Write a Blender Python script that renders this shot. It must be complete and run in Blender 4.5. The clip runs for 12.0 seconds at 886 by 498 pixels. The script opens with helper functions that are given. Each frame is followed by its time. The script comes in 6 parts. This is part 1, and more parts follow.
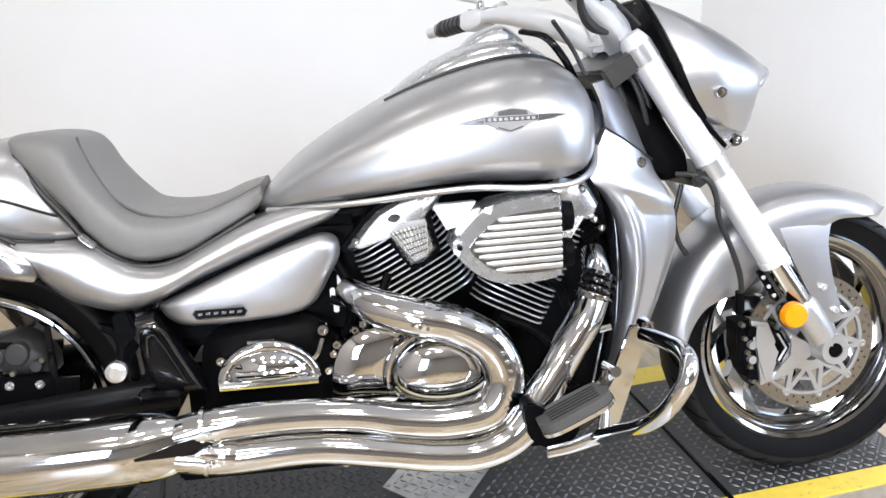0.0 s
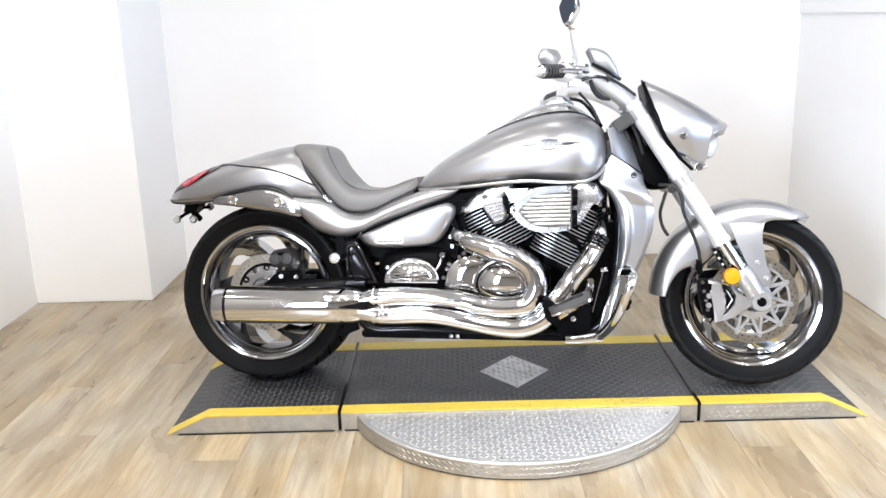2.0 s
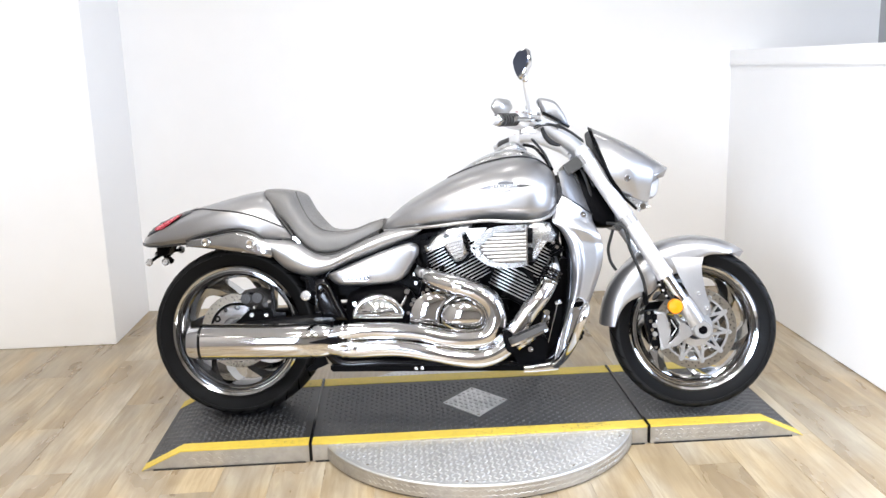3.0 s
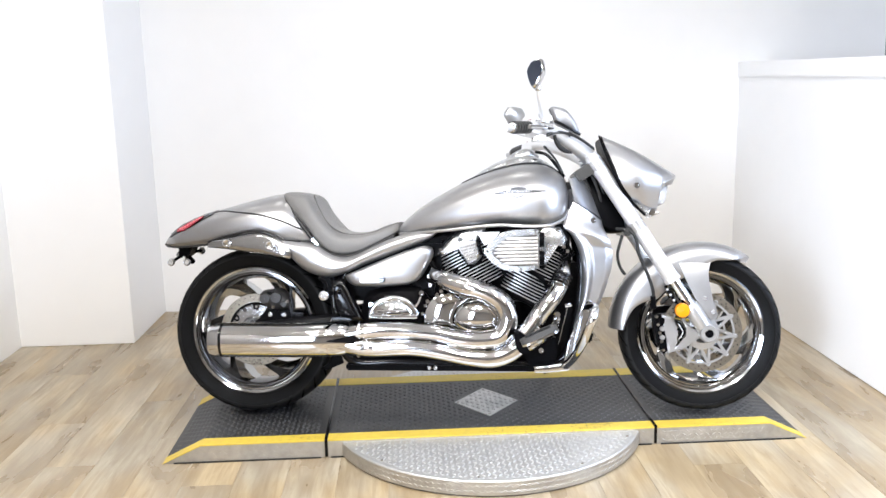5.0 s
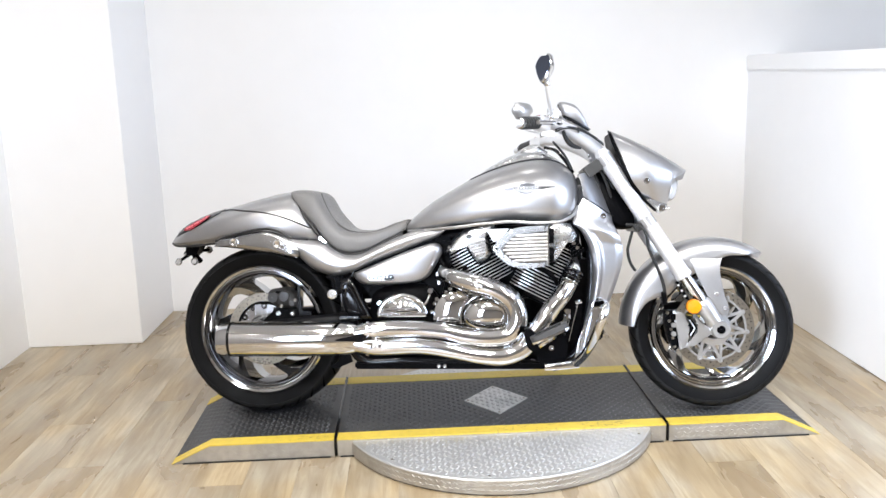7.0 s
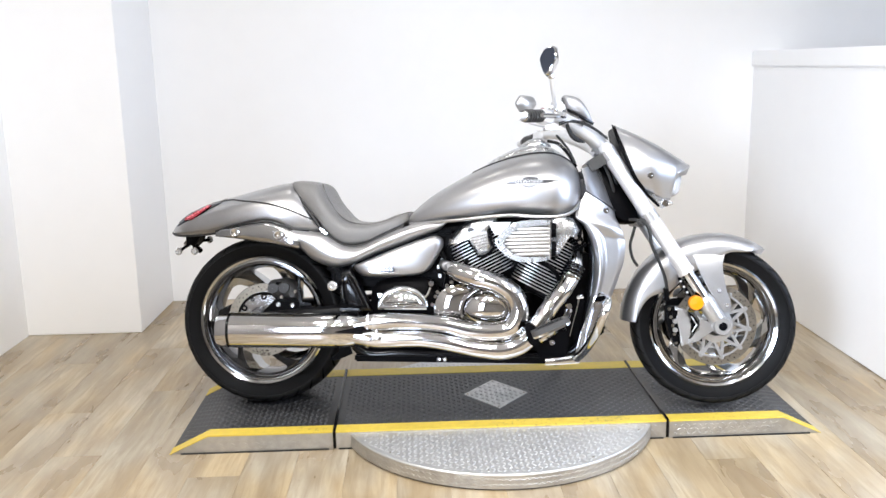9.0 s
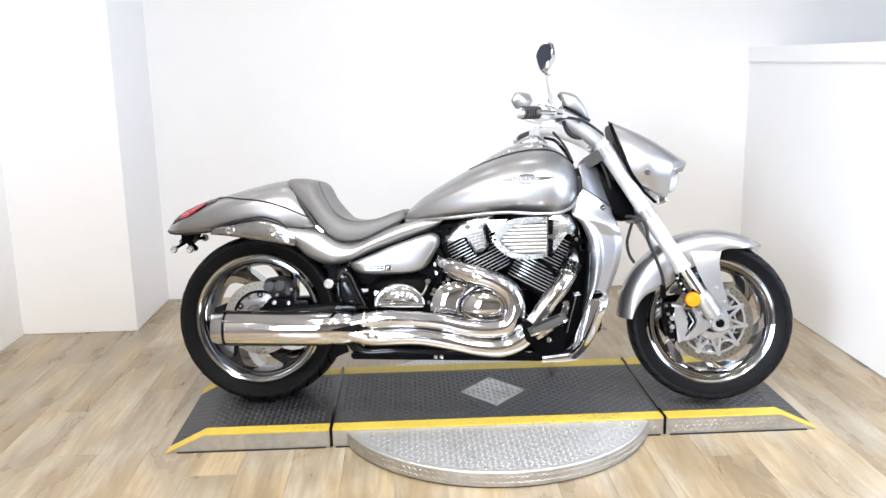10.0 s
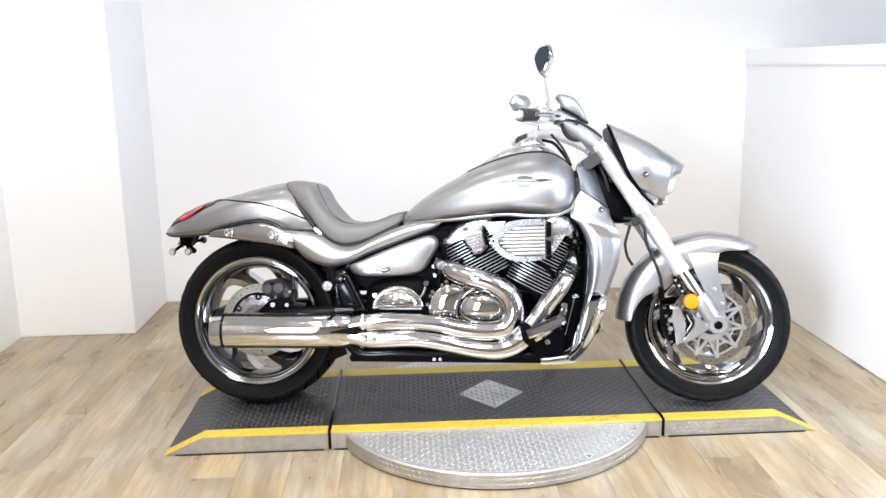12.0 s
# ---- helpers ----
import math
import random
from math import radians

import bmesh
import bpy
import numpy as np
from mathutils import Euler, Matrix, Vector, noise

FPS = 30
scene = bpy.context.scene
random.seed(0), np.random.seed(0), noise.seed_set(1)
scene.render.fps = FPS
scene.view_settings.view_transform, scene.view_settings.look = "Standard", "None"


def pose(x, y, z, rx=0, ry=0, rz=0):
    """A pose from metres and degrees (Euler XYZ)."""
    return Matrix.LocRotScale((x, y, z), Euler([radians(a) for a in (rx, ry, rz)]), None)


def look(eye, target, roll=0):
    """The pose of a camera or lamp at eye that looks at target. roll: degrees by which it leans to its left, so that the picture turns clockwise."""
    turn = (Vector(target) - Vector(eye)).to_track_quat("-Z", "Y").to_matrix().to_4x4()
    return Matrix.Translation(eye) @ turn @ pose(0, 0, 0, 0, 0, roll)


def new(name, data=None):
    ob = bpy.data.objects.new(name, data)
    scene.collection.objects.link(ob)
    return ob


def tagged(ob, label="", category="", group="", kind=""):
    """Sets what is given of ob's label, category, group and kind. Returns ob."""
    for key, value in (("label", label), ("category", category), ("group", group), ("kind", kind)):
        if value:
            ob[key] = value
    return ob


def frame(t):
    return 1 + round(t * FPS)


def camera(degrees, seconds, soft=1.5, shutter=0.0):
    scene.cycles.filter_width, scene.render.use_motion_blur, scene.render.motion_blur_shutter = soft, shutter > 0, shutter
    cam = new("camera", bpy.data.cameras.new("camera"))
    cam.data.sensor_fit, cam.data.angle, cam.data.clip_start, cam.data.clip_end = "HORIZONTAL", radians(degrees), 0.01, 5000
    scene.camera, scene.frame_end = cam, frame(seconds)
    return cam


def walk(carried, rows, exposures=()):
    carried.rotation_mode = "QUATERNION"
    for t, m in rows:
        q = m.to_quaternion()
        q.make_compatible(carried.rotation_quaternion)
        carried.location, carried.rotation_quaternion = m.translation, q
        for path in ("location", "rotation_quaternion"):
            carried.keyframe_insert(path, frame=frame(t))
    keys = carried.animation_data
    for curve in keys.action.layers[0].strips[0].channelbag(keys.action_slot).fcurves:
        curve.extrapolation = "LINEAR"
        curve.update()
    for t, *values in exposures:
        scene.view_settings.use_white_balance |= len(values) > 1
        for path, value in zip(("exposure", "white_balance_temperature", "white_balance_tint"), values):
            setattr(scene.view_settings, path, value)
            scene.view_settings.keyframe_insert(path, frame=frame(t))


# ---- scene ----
cam = camera(54.0, 12.0)
PATH = [
    (0, (-0.136, -1.61, 1.267), (0.086, 0.251, 0.569), -1.8),
    (0.3, (-0.068, -1.857, 1.299), (-0.092, 0.059, 0.726), -0.7),
    (0.5, (-0.006, -2.01, 1.299), (-0.073, -0.103, 0.702), -0.1),
    (0.6, (0.003, -2.088, 1.287), (-0.064, -0.183, 0.683), -1.1),
    (1, (0.04, -2.37, 1.32), (-0.046, -0.442, 0.794), 0.3),
    (1.5, (0.101, -2.706, 1.341), (-0.087, -0.78, 0.835), -2.0),
    (2, (0.215, -2.934, 1.345), (-0.06, -1.02, 0.833), -1.8),
    (2.5, (0.238, -3.033, 1.352), (0.048, -1.098, 0.885), -0.9),
    (3, (0.179, -3.13, 1.361), (0.026, -1.179, 0.949), -1.8),
    (3.5, (0.154, -3.21, 1.363), (-0.002, -1.258, 0.957), -1.0),
    (5.5, (0.165, -3.227, 1.362), (-0.009, -1.273, 0.971), -1.4),
    (6, (0.166, -3.224, 1.36), (0.002, -1.27, 0.964), -1.8),
    (6.5, (0.155, -3.216, 1.362), (-0.013, -1.262, 0.966), -1.7),
    (7, (0.151, -3.204, 1.36), (-0.033, -1.253, 0.96), -1.8),
    (9, (0.149, -3.187, 1.355), (-0.038, -1.24, 0.94), -1.1),
    (9.5, (0.148, -3.182, 1.353), (-0.034, -1.237, 0.924), -1.2),
    (10, (0.145, -3.179, 1.353), (-0.032, -1.232, 0.932), -1.2),
    (10.5, (0.15, -3.18, 1.354), (-0.026, -1.233, 0.931), -1.3),
    (11, (0.147, -3.185, 1.353), (-0.027, -1.236, 0.94), -1.2),
    (11.5, (0.15, -3.184, 1.356), (-0.028, -1.235, 0.946), -1.4),
    (12, (0.143, -3.181, 1.353), (-0.029, -1.232, 0.937), -1.2),
]
walk(cam, [(t, look(eye, target, roll)) for t, eye, target, roll in PATH], exposures=[(0.0, -0.03), (0.5, -0.01), (1.0, 0.02), (1.5, 0.09), (2.0, 0.11), (3.5, 0.09), (5.5, 0.09), (7.0, 0.01), (9.0, -0.01), (9.5, 0.04), (10.5, 0.07), (12.0, 0.09)])

# ---- light ----
world = bpy.data.worlds.new("room_air")
scene.world = world
world.use_nodes = True
world.node_tree.nodes["Background"].inputs[0].default_value = (0.9, 0.95, 1.0, 1)
world.node_tree.nodes["Background"].inputs[1].default_value = 0.25


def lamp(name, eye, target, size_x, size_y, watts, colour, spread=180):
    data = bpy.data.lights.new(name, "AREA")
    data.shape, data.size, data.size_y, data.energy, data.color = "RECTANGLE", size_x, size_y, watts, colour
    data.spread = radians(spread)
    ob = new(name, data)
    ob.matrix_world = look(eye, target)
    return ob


for cx, share in ((-2.0, 0.65), (-1.0, 1.15), (0.0, 1.15), (1.0, 0.9), (2.0, 0.8)):
    for cy, watts in ((0.6, 3), (-1.7, 23.5), (-3.4, 47)):
        lamp("ceiling_panel_light", (cx, cy, 3.02), (cx, cy + 0.001, 0), 0.26, 0.26, watts * share, (1.0, 0.975, 0.94))
lamp("unseen_window_light", (3.585, -1.498, 1.9), (0.2, 0.0, 0.6), 1.9, 1.9, 155, (0.60, 0.74, 1.0))
# Added lamp out of view, a narrow beam that brightens the low east wall.
lamp("unseen_window_light", (-1.68, -5.15, 1.8), (1.7, 0.75, 0.7), 1.1, 1.7, 50, (0.70, 0.81, 1.0), 60)

# ---- materials ----


def nodes_of(name):
    m = bpy.data.materials.new(name)
    m.use_nodes = True
    nt = m.node_tree
    return m, nt, nt.nodes["Principled BSDF"]


def material(name, colour, rough=0.5, metal=0.0, vary=0.06, scale=30.0, bump=0.0, bump_scale=200.0, coat=0.0,
             rough_vary=0.08, spec=0.5, per_object=0.0, stretch=(1, 1, 1)):
    """Principled surface whose colour and roughness wander at two scales, with fine relief."""
    m, nt, b = nodes_of(name)
    n, l = nt.nodes, nt.links
    tc = n.new("ShaderNodeTexCoord")
    mp = n.new("ShaderNodeMapping")
    mp.inputs["Scale"].default_value = stretch
    l.new(tc.outputs["Object"], mp.inputs[0])
    big, fine = n.new("ShaderNodeTexNoise"), n.new("ShaderNodeTexNoise")
    big.inputs["Scale"].default_value, fine.inputs["Scale"].default_value = scale * 0.12, scale
    big.inputs["Detail"].default_value, fine.inputs["Detail"].default_value = 3, 6
    l.new(mp.outputs[0], big.inputs[0])
    l.new(mp.outputs[0], fine.inputs[0])
    add = n.new("ShaderNodeMath")
    add.operation = "MULTIPLY_ADD"
    l.new(fine.outputs[0], add.inputs[0])
    add.inputs[1].default_value = 0.5
    half = n.new("ShaderNodeMath")
    half.operation = "MULTIPLY"
    half.inputs[1].default_value = 0.5
    l.new(big.outputs[0], half.inputs[0])
    l.new(half.outputs[0], add.inputs[2])
    ramp = n.new("ShaderNodeMapRange")
    ramp.inputs[1].default_value, ramp.inputs[2].default_value = 0.3, 0.7
    ramp.inputs[3].default_value, ramp.inputs[4].default_value = 1 - vary, 1 + vary
    l.new(add.outputs[0], ramp.inputs[0])
    value = ramp.outputs[0]
    if per_object:
        info = n.new("ShaderNodeObjectInfo")
        po = n.new("ShaderNodeMapRange")
        po.inputs[3].default_value, po.inputs[4].default_value = 1 - per_object, 1 + per_object
        l.new(info.outputs["Random"], po.inputs[0])
        mul = n.new("ShaderNodeMath")
        mul.operation = "MULTIPLY"
        l.new(value, mul.inputs[0])
        l.new(po.outputs[0], mul.inputs[1])
        value = mul.outputs[0]
    mix = n.new("ShaderNodeVectorMath")
    mix.operation = "SCALE"
    mix.inputs[0].default_value = colour
    l.new(value, mix.inputs["Scale"])
    l.new(mix.outputs[0], b.inputs["Base Color"])
    rr = n.new("ShaderNodeMapRange")
    rr.inputs[1].default_value, rr.inputs[2].default_value = 0.3, 0.7
    rr.inputs[3].default_value, rr.inputs[4].default_value = max(0.0, rough * (1 - 2 * rough_vary)), min(1, rough * (1 + 2 * rough_vary))
    l.new(add.outputs[0], rr.inputs[0])
    l.new(rr.outputs[0], b.inputs["Roughness"])
    b.inputs["Metallic"].default_value = metal
    b.inputs["Specular IOR Level"].default_value = spec
    b.inputs["Coat Weight"].default_value = coat
    b.inputs["Coat Roughness"].default_value = 0.04
    if bump:
        bt, bn = n.new("ShaderNodeTexNoise"), n.new("ShaderNodeBump")
        bt.inputs["Scale"].default_value, bt.inputs["Detail"].default_value = bump_scale, 4
        bn.inputs["Strength"].default_value, bn.inputs["Distance"].default_value = bump, 0.002
        l.new(mp.outputs[0], bt.inputs[0])
        l.new(bt.outputs[0], bn.inputs["Height"])
        l.new(bn.outputs[0], b.inputs["Normal"])
    return m


def wood_floor():
    """Weathered oak print: streaks along the board, grey and straw patches, a few dark flecks."""
    m, nt, b = nodes_of("oak_vinyl_plank")
    n, l = nt.nodes, nt.links
    tc, info = n.new("ShaderNodeTexCoord"), n.new("ShaderNodeObjectInfo")
    off = n.new("ShaderNodeVectorMath")
    off.operation = "MULTIPLY_ADD"
    l.new(info.outputs["Random"], off.inputs[0])
    off.inputs[1].default_value = (37, 91, 13)
    l.new(tc.outputs["Object"], off.inputs[2])

    def noise(stretch, scale, detail, distortion=0.0, rough=0.5):
        mp, t = n.new("ShaderNodeMapping"), n.new("ShaderNodeTexNoise")
        mp.inputs["Scale"].default_value = stretch
        t.inputs["Scale"].default_value, t.inputs["Detail"].default_value = scale, detail
        t.inputs["Distortion"].default_value, t.inputs["Roughness"].default_value = distortion, rough
        l.new(off.outputs[0], mp.inputs[0])
        l.new(mp.outputs[0], t.inputs[0])
        return t.outputs[0]

    def ranged(value, a, b2, c, d2):
        r = n.new("ShaderNodeMapRange")
        for i, v in zip((1, 2, 3, 4), (a, b2, c, d2)):
            r.inputs[i].default_value = v
        l.new(value, r.inputs[0])
        return r.outputs[0]

    def mix(fac, a, b2, mode="MIX"):
        x = n.new("ShaderNodeMix")
        x.data_type, x.blend_type = "RGBA", mode
        l.new(fac, x.inputs[0])
        for i, v in ((6, a), (7, b2)):
            if isinstance(v, tuple):
                x.inputs[i].default_value = (*v, 1)
            else:
                l.new(v, x.inputs[i])
        return x.outputs[2]
    streak = noise((13, 1.1, 1), 3.2, 8, 0.8, 0.6)
    patch = noise((4.5, 1.1, 1), 1.7, 4, 0.4, 0.5)
    hue = noise((3.0, 1.2, 1), 1.7, 3, 0.3)
    fleck = noise((22, 9, 1), 2.2, 3)
    straw = mix(ranged(streak, 0.3, 0.7, 0, 1), (0.30, 0.215, 0.115), (0.47, 0.37, 0.23))
    ash = mix(ranged(streak, 0.3, 0.7, 0, 1), (0.31, 0.26, 0.185), (0.49, 0.43, 0.33))
    base = mix(ranged(hue, 0.38, 0.62, 0, 1), straw, ash)
    base = mix(ranged(patch, 0.34, 0.62, 0.7, 0.0), base, (0.205, 0.15, 0.09))
    base = mix(ranged(fleck, 0.70, 0.82, 0.0, 0.5), base, (0.12, 0.085, 0.055))
    tone = n.new("ShaderNodeVectorMath")
    tone.operation = "SCALE"
    l.new(base, tone.inputs[0])
    l.new(ranged(info.outputs["Random"], 0, 1, 0.92, 1.08), tone.inputs["Scale"])
    l.new(tone.outputs[0], b.inputs["Base Color"])
    l.new(ranged(patch, 0.3, 0.7, 0.25, 0.38), b.inputs["Roughness"])
    bn = n.new("ShaderNodeBump")
    bn.inputs["Strength"].default_value, bn.inputs["Distance"].default_value = 0.15, 0.001
    l.new(streak, bn.inputs["Height"])
    l.new(bn.outputs[0], b.inputs["Normal"])
    return m


def safety_paint():
    """Yellow edge paint with dark rub marks and scattered chips."""
    m = material("yellow_safety_paint", (0.60, 0.44, 0.06), 0.5, vary=0.16, scale=40, bump=0.15, bump_scale=600)
    n, l = m.node_tree.nodes, m.node_tree.links
    b = n["Principled BSDF"]
    paint = b.inputs["Base Color"].links[0].from_socket
    tc, area, chip = n.new("ShaderNodeTexCoord"), n.new("ShaderNodeTexNoise"), n.new("ShaderNodeTexNoise")
    area.inputs["Scale"].default_value, area.inputs["Detail"].default_value = 3.1, 2
    chip.inputs["Scale"].default_value, chip.inputs["Detail"].default_value = 70, 5
    add, cutoff = n.new("ShaderNodeMath"), n.new("ShaderNodeMapRange")
    add.operation = "ADD"
    cutoff.inputs[1].default_value, cutoff.inputs[2].default_value = 1.2, 1.42
    cutoff.inputs[4].default_value = 0.75
    mix = n.new("ShaderNodeMix")
    mix.data_type = "RGBA"
    mix.inputs[7].default_value = (0.10, 0.085, 0.05, 1)
    for tex in (area, chip):
        l.new(tc.outputs["Object"], tex.inputs[0])
    l.new(area.outputs[0], add.inputs[0])
    l.new(chip.outputs[0], add.inputs[1])
    l.new(add.outputs[0], cutoff.inputs[0])
    l.new(cutoff.outputs[0], mix.inputs[0])
    l.new(paint, mix.inputs[6])
    l.new(mix.outputs[2], b.inputs["Base Color"])
    return m


WALL = material("white_wall_paint", (0.83, 0.825, 0.82), 0.6, vary=0.015, scale=8, bump=0.12, bump_scale=120)
CEIL = material("ceiling_paint", (0.68, 0.68, 0.68), 0.8, vary=0.02, scale=8)
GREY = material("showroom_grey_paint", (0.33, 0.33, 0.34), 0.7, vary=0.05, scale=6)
OAK = wood_floor()
SILVER = material("silver_metallic_paint", (0.40, 0.396, 0.40), 0.37, metal=0.88, vary=0.03, scale=700, coat=0.4, rough_vary=0.03)
WHEEL = material("wheel_chrome", (0.42, 0.425, 0.43), 0.09, metal=1.0, vary=0.04, scale=25, rough_vary=0.3)
CHROME = material("chrome_plate", (0.64, 0.64, 0.645), 0.07, metal=1.0, vary=0.03, scale=25, rough_vary=0.3)
SATIN = material("satin_aluminium", (0.73, 0.73, 0.735), 0.36, metal=0.55, vary=0.03, scale=60)
CONSOLE = material("brushed_console_chrome", (0.60, 0.61, 0.62), 0.27, metal=0.95, vary=0.04, scale=60)
STRUT = material("polished_strut_cover", (0.40, 0.40, 0.405), 0.18, metal=1.0, vary=0.05, scale=40)
COVER_GREY = material("grey_metallic_cover", (0.32, 0.32, 0.33), 0.42, metal=0.7, vary=0.05, scale=300)
SHOWROOM = material("dark_showroom_paint", (0.24, 0.225, 0.21), 0.7, vary=0.06, scale=5)
CAST = material("cast_aluminium", (0.72, 0.72, 0.72), 0.26, metal=0.8, vary=0.08, scale=90, bump=0.15, bump_scale=500)
STEEL = material("brake_disc_steel", (0.30, 0.27, 0.225), 0.30, metal=0.9, vary=0.08, scale=160)
BLACK = material("black_crackle_paint", (0.0025, 0.0025, 0.003), 0.34, spec=0.035, vary=0.2, scale=80, bump=0.2, bump_scale=700)
GREYCAL = material("dark_grey_caliper_paint", (0.034, 0.034, 0.035), 0.4, metal=0.2, vary=0.1, scale=120)
POLISHED = material("polished_black_edge", (0.01, 0.01, 0.011), 0.12, vary=0.1, scale=40, coat=1.0)
GLOSS = material("gloss_black_paint", (0.004, 0.004, 0.005), 0.16, spec=0.2, vary=0.1, scale=40, coat=0.15)
RUBBER = material("tyre_rubber", (0.0035, 0.0035, 0.0038), 0.44, spec=0.1, vary=0.2, scale=60, bump=0.12, bump_scale=900)
GRIP = material("shiny_grip_rubber", (0.03, 0.03, 0.03), 0.3, spec=0.6, vary=0.1, scale=80)
HOSE = material("hose_rubber", (0.016, 0.016, 0.016), 0.5, spec=0.3, vary=0.15, scale=80)
VINYL = material("seat_vinyl", (0.155, 0.15, 0.145), 0.38, vary=0.08, scale=120, bump=0.35, bump_scale=1400)
GROOVE = material("groove_shadow_rubber", (0.002, 0.002, 0.002), 0.9, spec=0.02, vary=0.1)
PIPING = material("seat_piping", (0.01, 0.01, 0.01), 0.5, vary=0.1)
AMBER = material("amber_lens", (0.68, 0.235, 0.003), 0.3, spec=0.3, vary=0.08, scale=300, coat=0.15)
RED = material("red_tail_lens", (0.26, 0.008, 0.02), 0.18, vary=0.2, scale=200, coat=0.4)
LEDRED = material("pale_red_reflector", (0.75, 0.16, 0.20), 0.25, vary=0.2, scale=200, coat=0.5)
CLEAR = material("clear_plastic_lens", (0.45, 0.45, 0.45), 0.1, vary=0.05, coat=0.8)
# Blue tint stands for the dark blue reflection in the mirror.
MIRROR = material("mirror_glass", (0.30, 0.35, 0.48), 0.03, metal=1.0, vary=0.02)
LOWER = material("brushed_fork_casting", (0.47, 0.466, 0.462), 0.32, metal=0.75, vary=0.05, scale=90)
FIN = material("machined_fin_edge", (0.66, 0.66, 0.66), 0.32, metal=0.55, vary=0.06, scale=120)
PLATE = material("black_checker_plate", (0.030, 0.030, 0.031), 0.42, metal=0.2, vary=0.4, scale=18, bump=0.1, bump_scale=500)
TREAD = material("worn_black_tread", (0.13, 0.13, 0.132), 0.40, metal=0.6, vary=0.35, scale=14)
ALU = material("aluminium_checker_plate", (0.56, 0.555, 0.545), 0.41, metal=0.65, vary=0.10, scale=22, bump=0.1, bump_scale=400)
# Neck silver, darkened in colour for the shade under the handlebar.
NECK_SHADE = material("shaded_neck_silver", (0.16, 0.16, 0.165), 0.4, metal=0.6, vary=0.05, scale=300)
WELT = material("seat_seam_vinyl", (0.075, 0.073, 0.07), 0.5, vary=0.1, scale=120)
# Barrel colours are darkened to stand for the tyre reflected in them.
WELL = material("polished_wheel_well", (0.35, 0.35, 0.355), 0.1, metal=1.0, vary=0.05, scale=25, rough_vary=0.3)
BARREL = material("barrel_dark_reflection", (0.13, 0.13, 0.135), 0.12, metal=1.0, vary=0.06, scale=25, rough_vary=0.3)
ARM = material("satin_black_swing_arm", (0.006, 0.006, 0.007), 0.3, spec=0.1, vary=0.1, scale=60)
SOLE = material("weathered_alloy_edge", (0.40, 0.37, 0.32), 0.40, metal=0.7, vary=0.25, scale=30, bump=0.1, bump_scale=400)
YELLOW = safety_paint()
DARKCAST = material("dark_cast_yoke", (0.085, 0.084, 0.082), 0.3, metal=0.85, vary=0.08, scale=90, bump=0.15, bump_scale=500)
PAD = material("worn_foot_rubber", (0.05, 0.048, 0.047), 0.6, vary=0.15, scale=80)
EMBLEM = material("dark_emblem_inlay", (0.13, 0.13, 0.135), 0.3, metal=0.5, vary=0.1)
TREADRUB = material("lighter_tread_rubber", (0.008, 0.008, 0.0083), 0.5, spec=0.13, vary=0.3, scale=40, bump=0.12, bump_scale=900)
SCUFF = material("scuffed_plate_steel", (0.46, 0.455, 0.44), 0.36, metal=0.65, vary=0.4, scale=26)

# ---- building helpers ----


def finish(name, bm, mat, parent=None, label="", angle=35):
    bmesh.ops.recalc_face_normals(bm, faces=bm.faces)
    me = bpy.data.meshes.new(name)
    bm.to_mesh(me)
    bm.free()
    me.materials.append(mat)
    me.polygons.foreach_set("use_smooth", [True] * len(me.polygons))
    me.set_sharp_from_angle(angle=radians(angle))
    ob = new(name, me)
    if parent is not None:
        ob.parent = parent
    if label:
        ob["label"] = label
    return ob


def part(name, bm, mat, parent, label="", angle=35):
    return finish(name, bm, mat, parent, label, angle)


def thing(name, m, label, category, group=""):
    ob = new(name)
    ob.matrix_world = m
    return tagged(ob, label, category, group)


def V(x, w, h):
    """A place on the motorcycle: forward, towards its right side, up."""
    return Vector((x, -1.12 * w, h))


def spline(points, n):
    """n + 1 values evenly along a Catmull-Rom curve through tuples of any length."""
    p = np.array(points, float)
    seg = np.sqrt(((p[1:] - p[:-1]) ** 2).sum(1)) + 1e-9
    t = np.concatenate([[0], np.cumsum(np.sqrt(seg))])
    ext = np.vstack([2 * p[0] - p[1], p, 2 * p[-1] - p[-2]])
    te = np.concatenate([[t[0] - (t[1] - t[0])], t, [t[-1] + (t[-1] - t[-2])]])
    out = []
    for s in np.linspace(0, t[-1], n + 1):
        i = min(max(int(np.searchsorted(t, s, side="right")) - 1, 0), len(p) - 2)
        p0, p1, p2, p3 = ext[i:i + 4]
        t0, t1, t2, t3 = te[i:i + 4]
        a1 = (t1 - s) / (t1 - t0) * p0 + (s - t0) / (t1 - t0) * p1
        a2 = (t2 - s) / (t2 - t1) * p1 + (s - t1) / (t2 - t1) * p2
        a3 = (t3 - s) / (t3 - t2) * p2 + (s - t2) / (t3 - t2) * p3
        b1 = (t2 - s) / (t2 - t0) * a1 + (s - t0) / (t2 - t0) * a2
        b2 = (t3 - s) / (t3 - t1) * a2 + (s - t1) / (t3 - t1) * a3
        out.append((t2 - s) / (t2 - t1) * b1 + (s - t1) / (t2 - t1) * b2)
    return np.array(out)


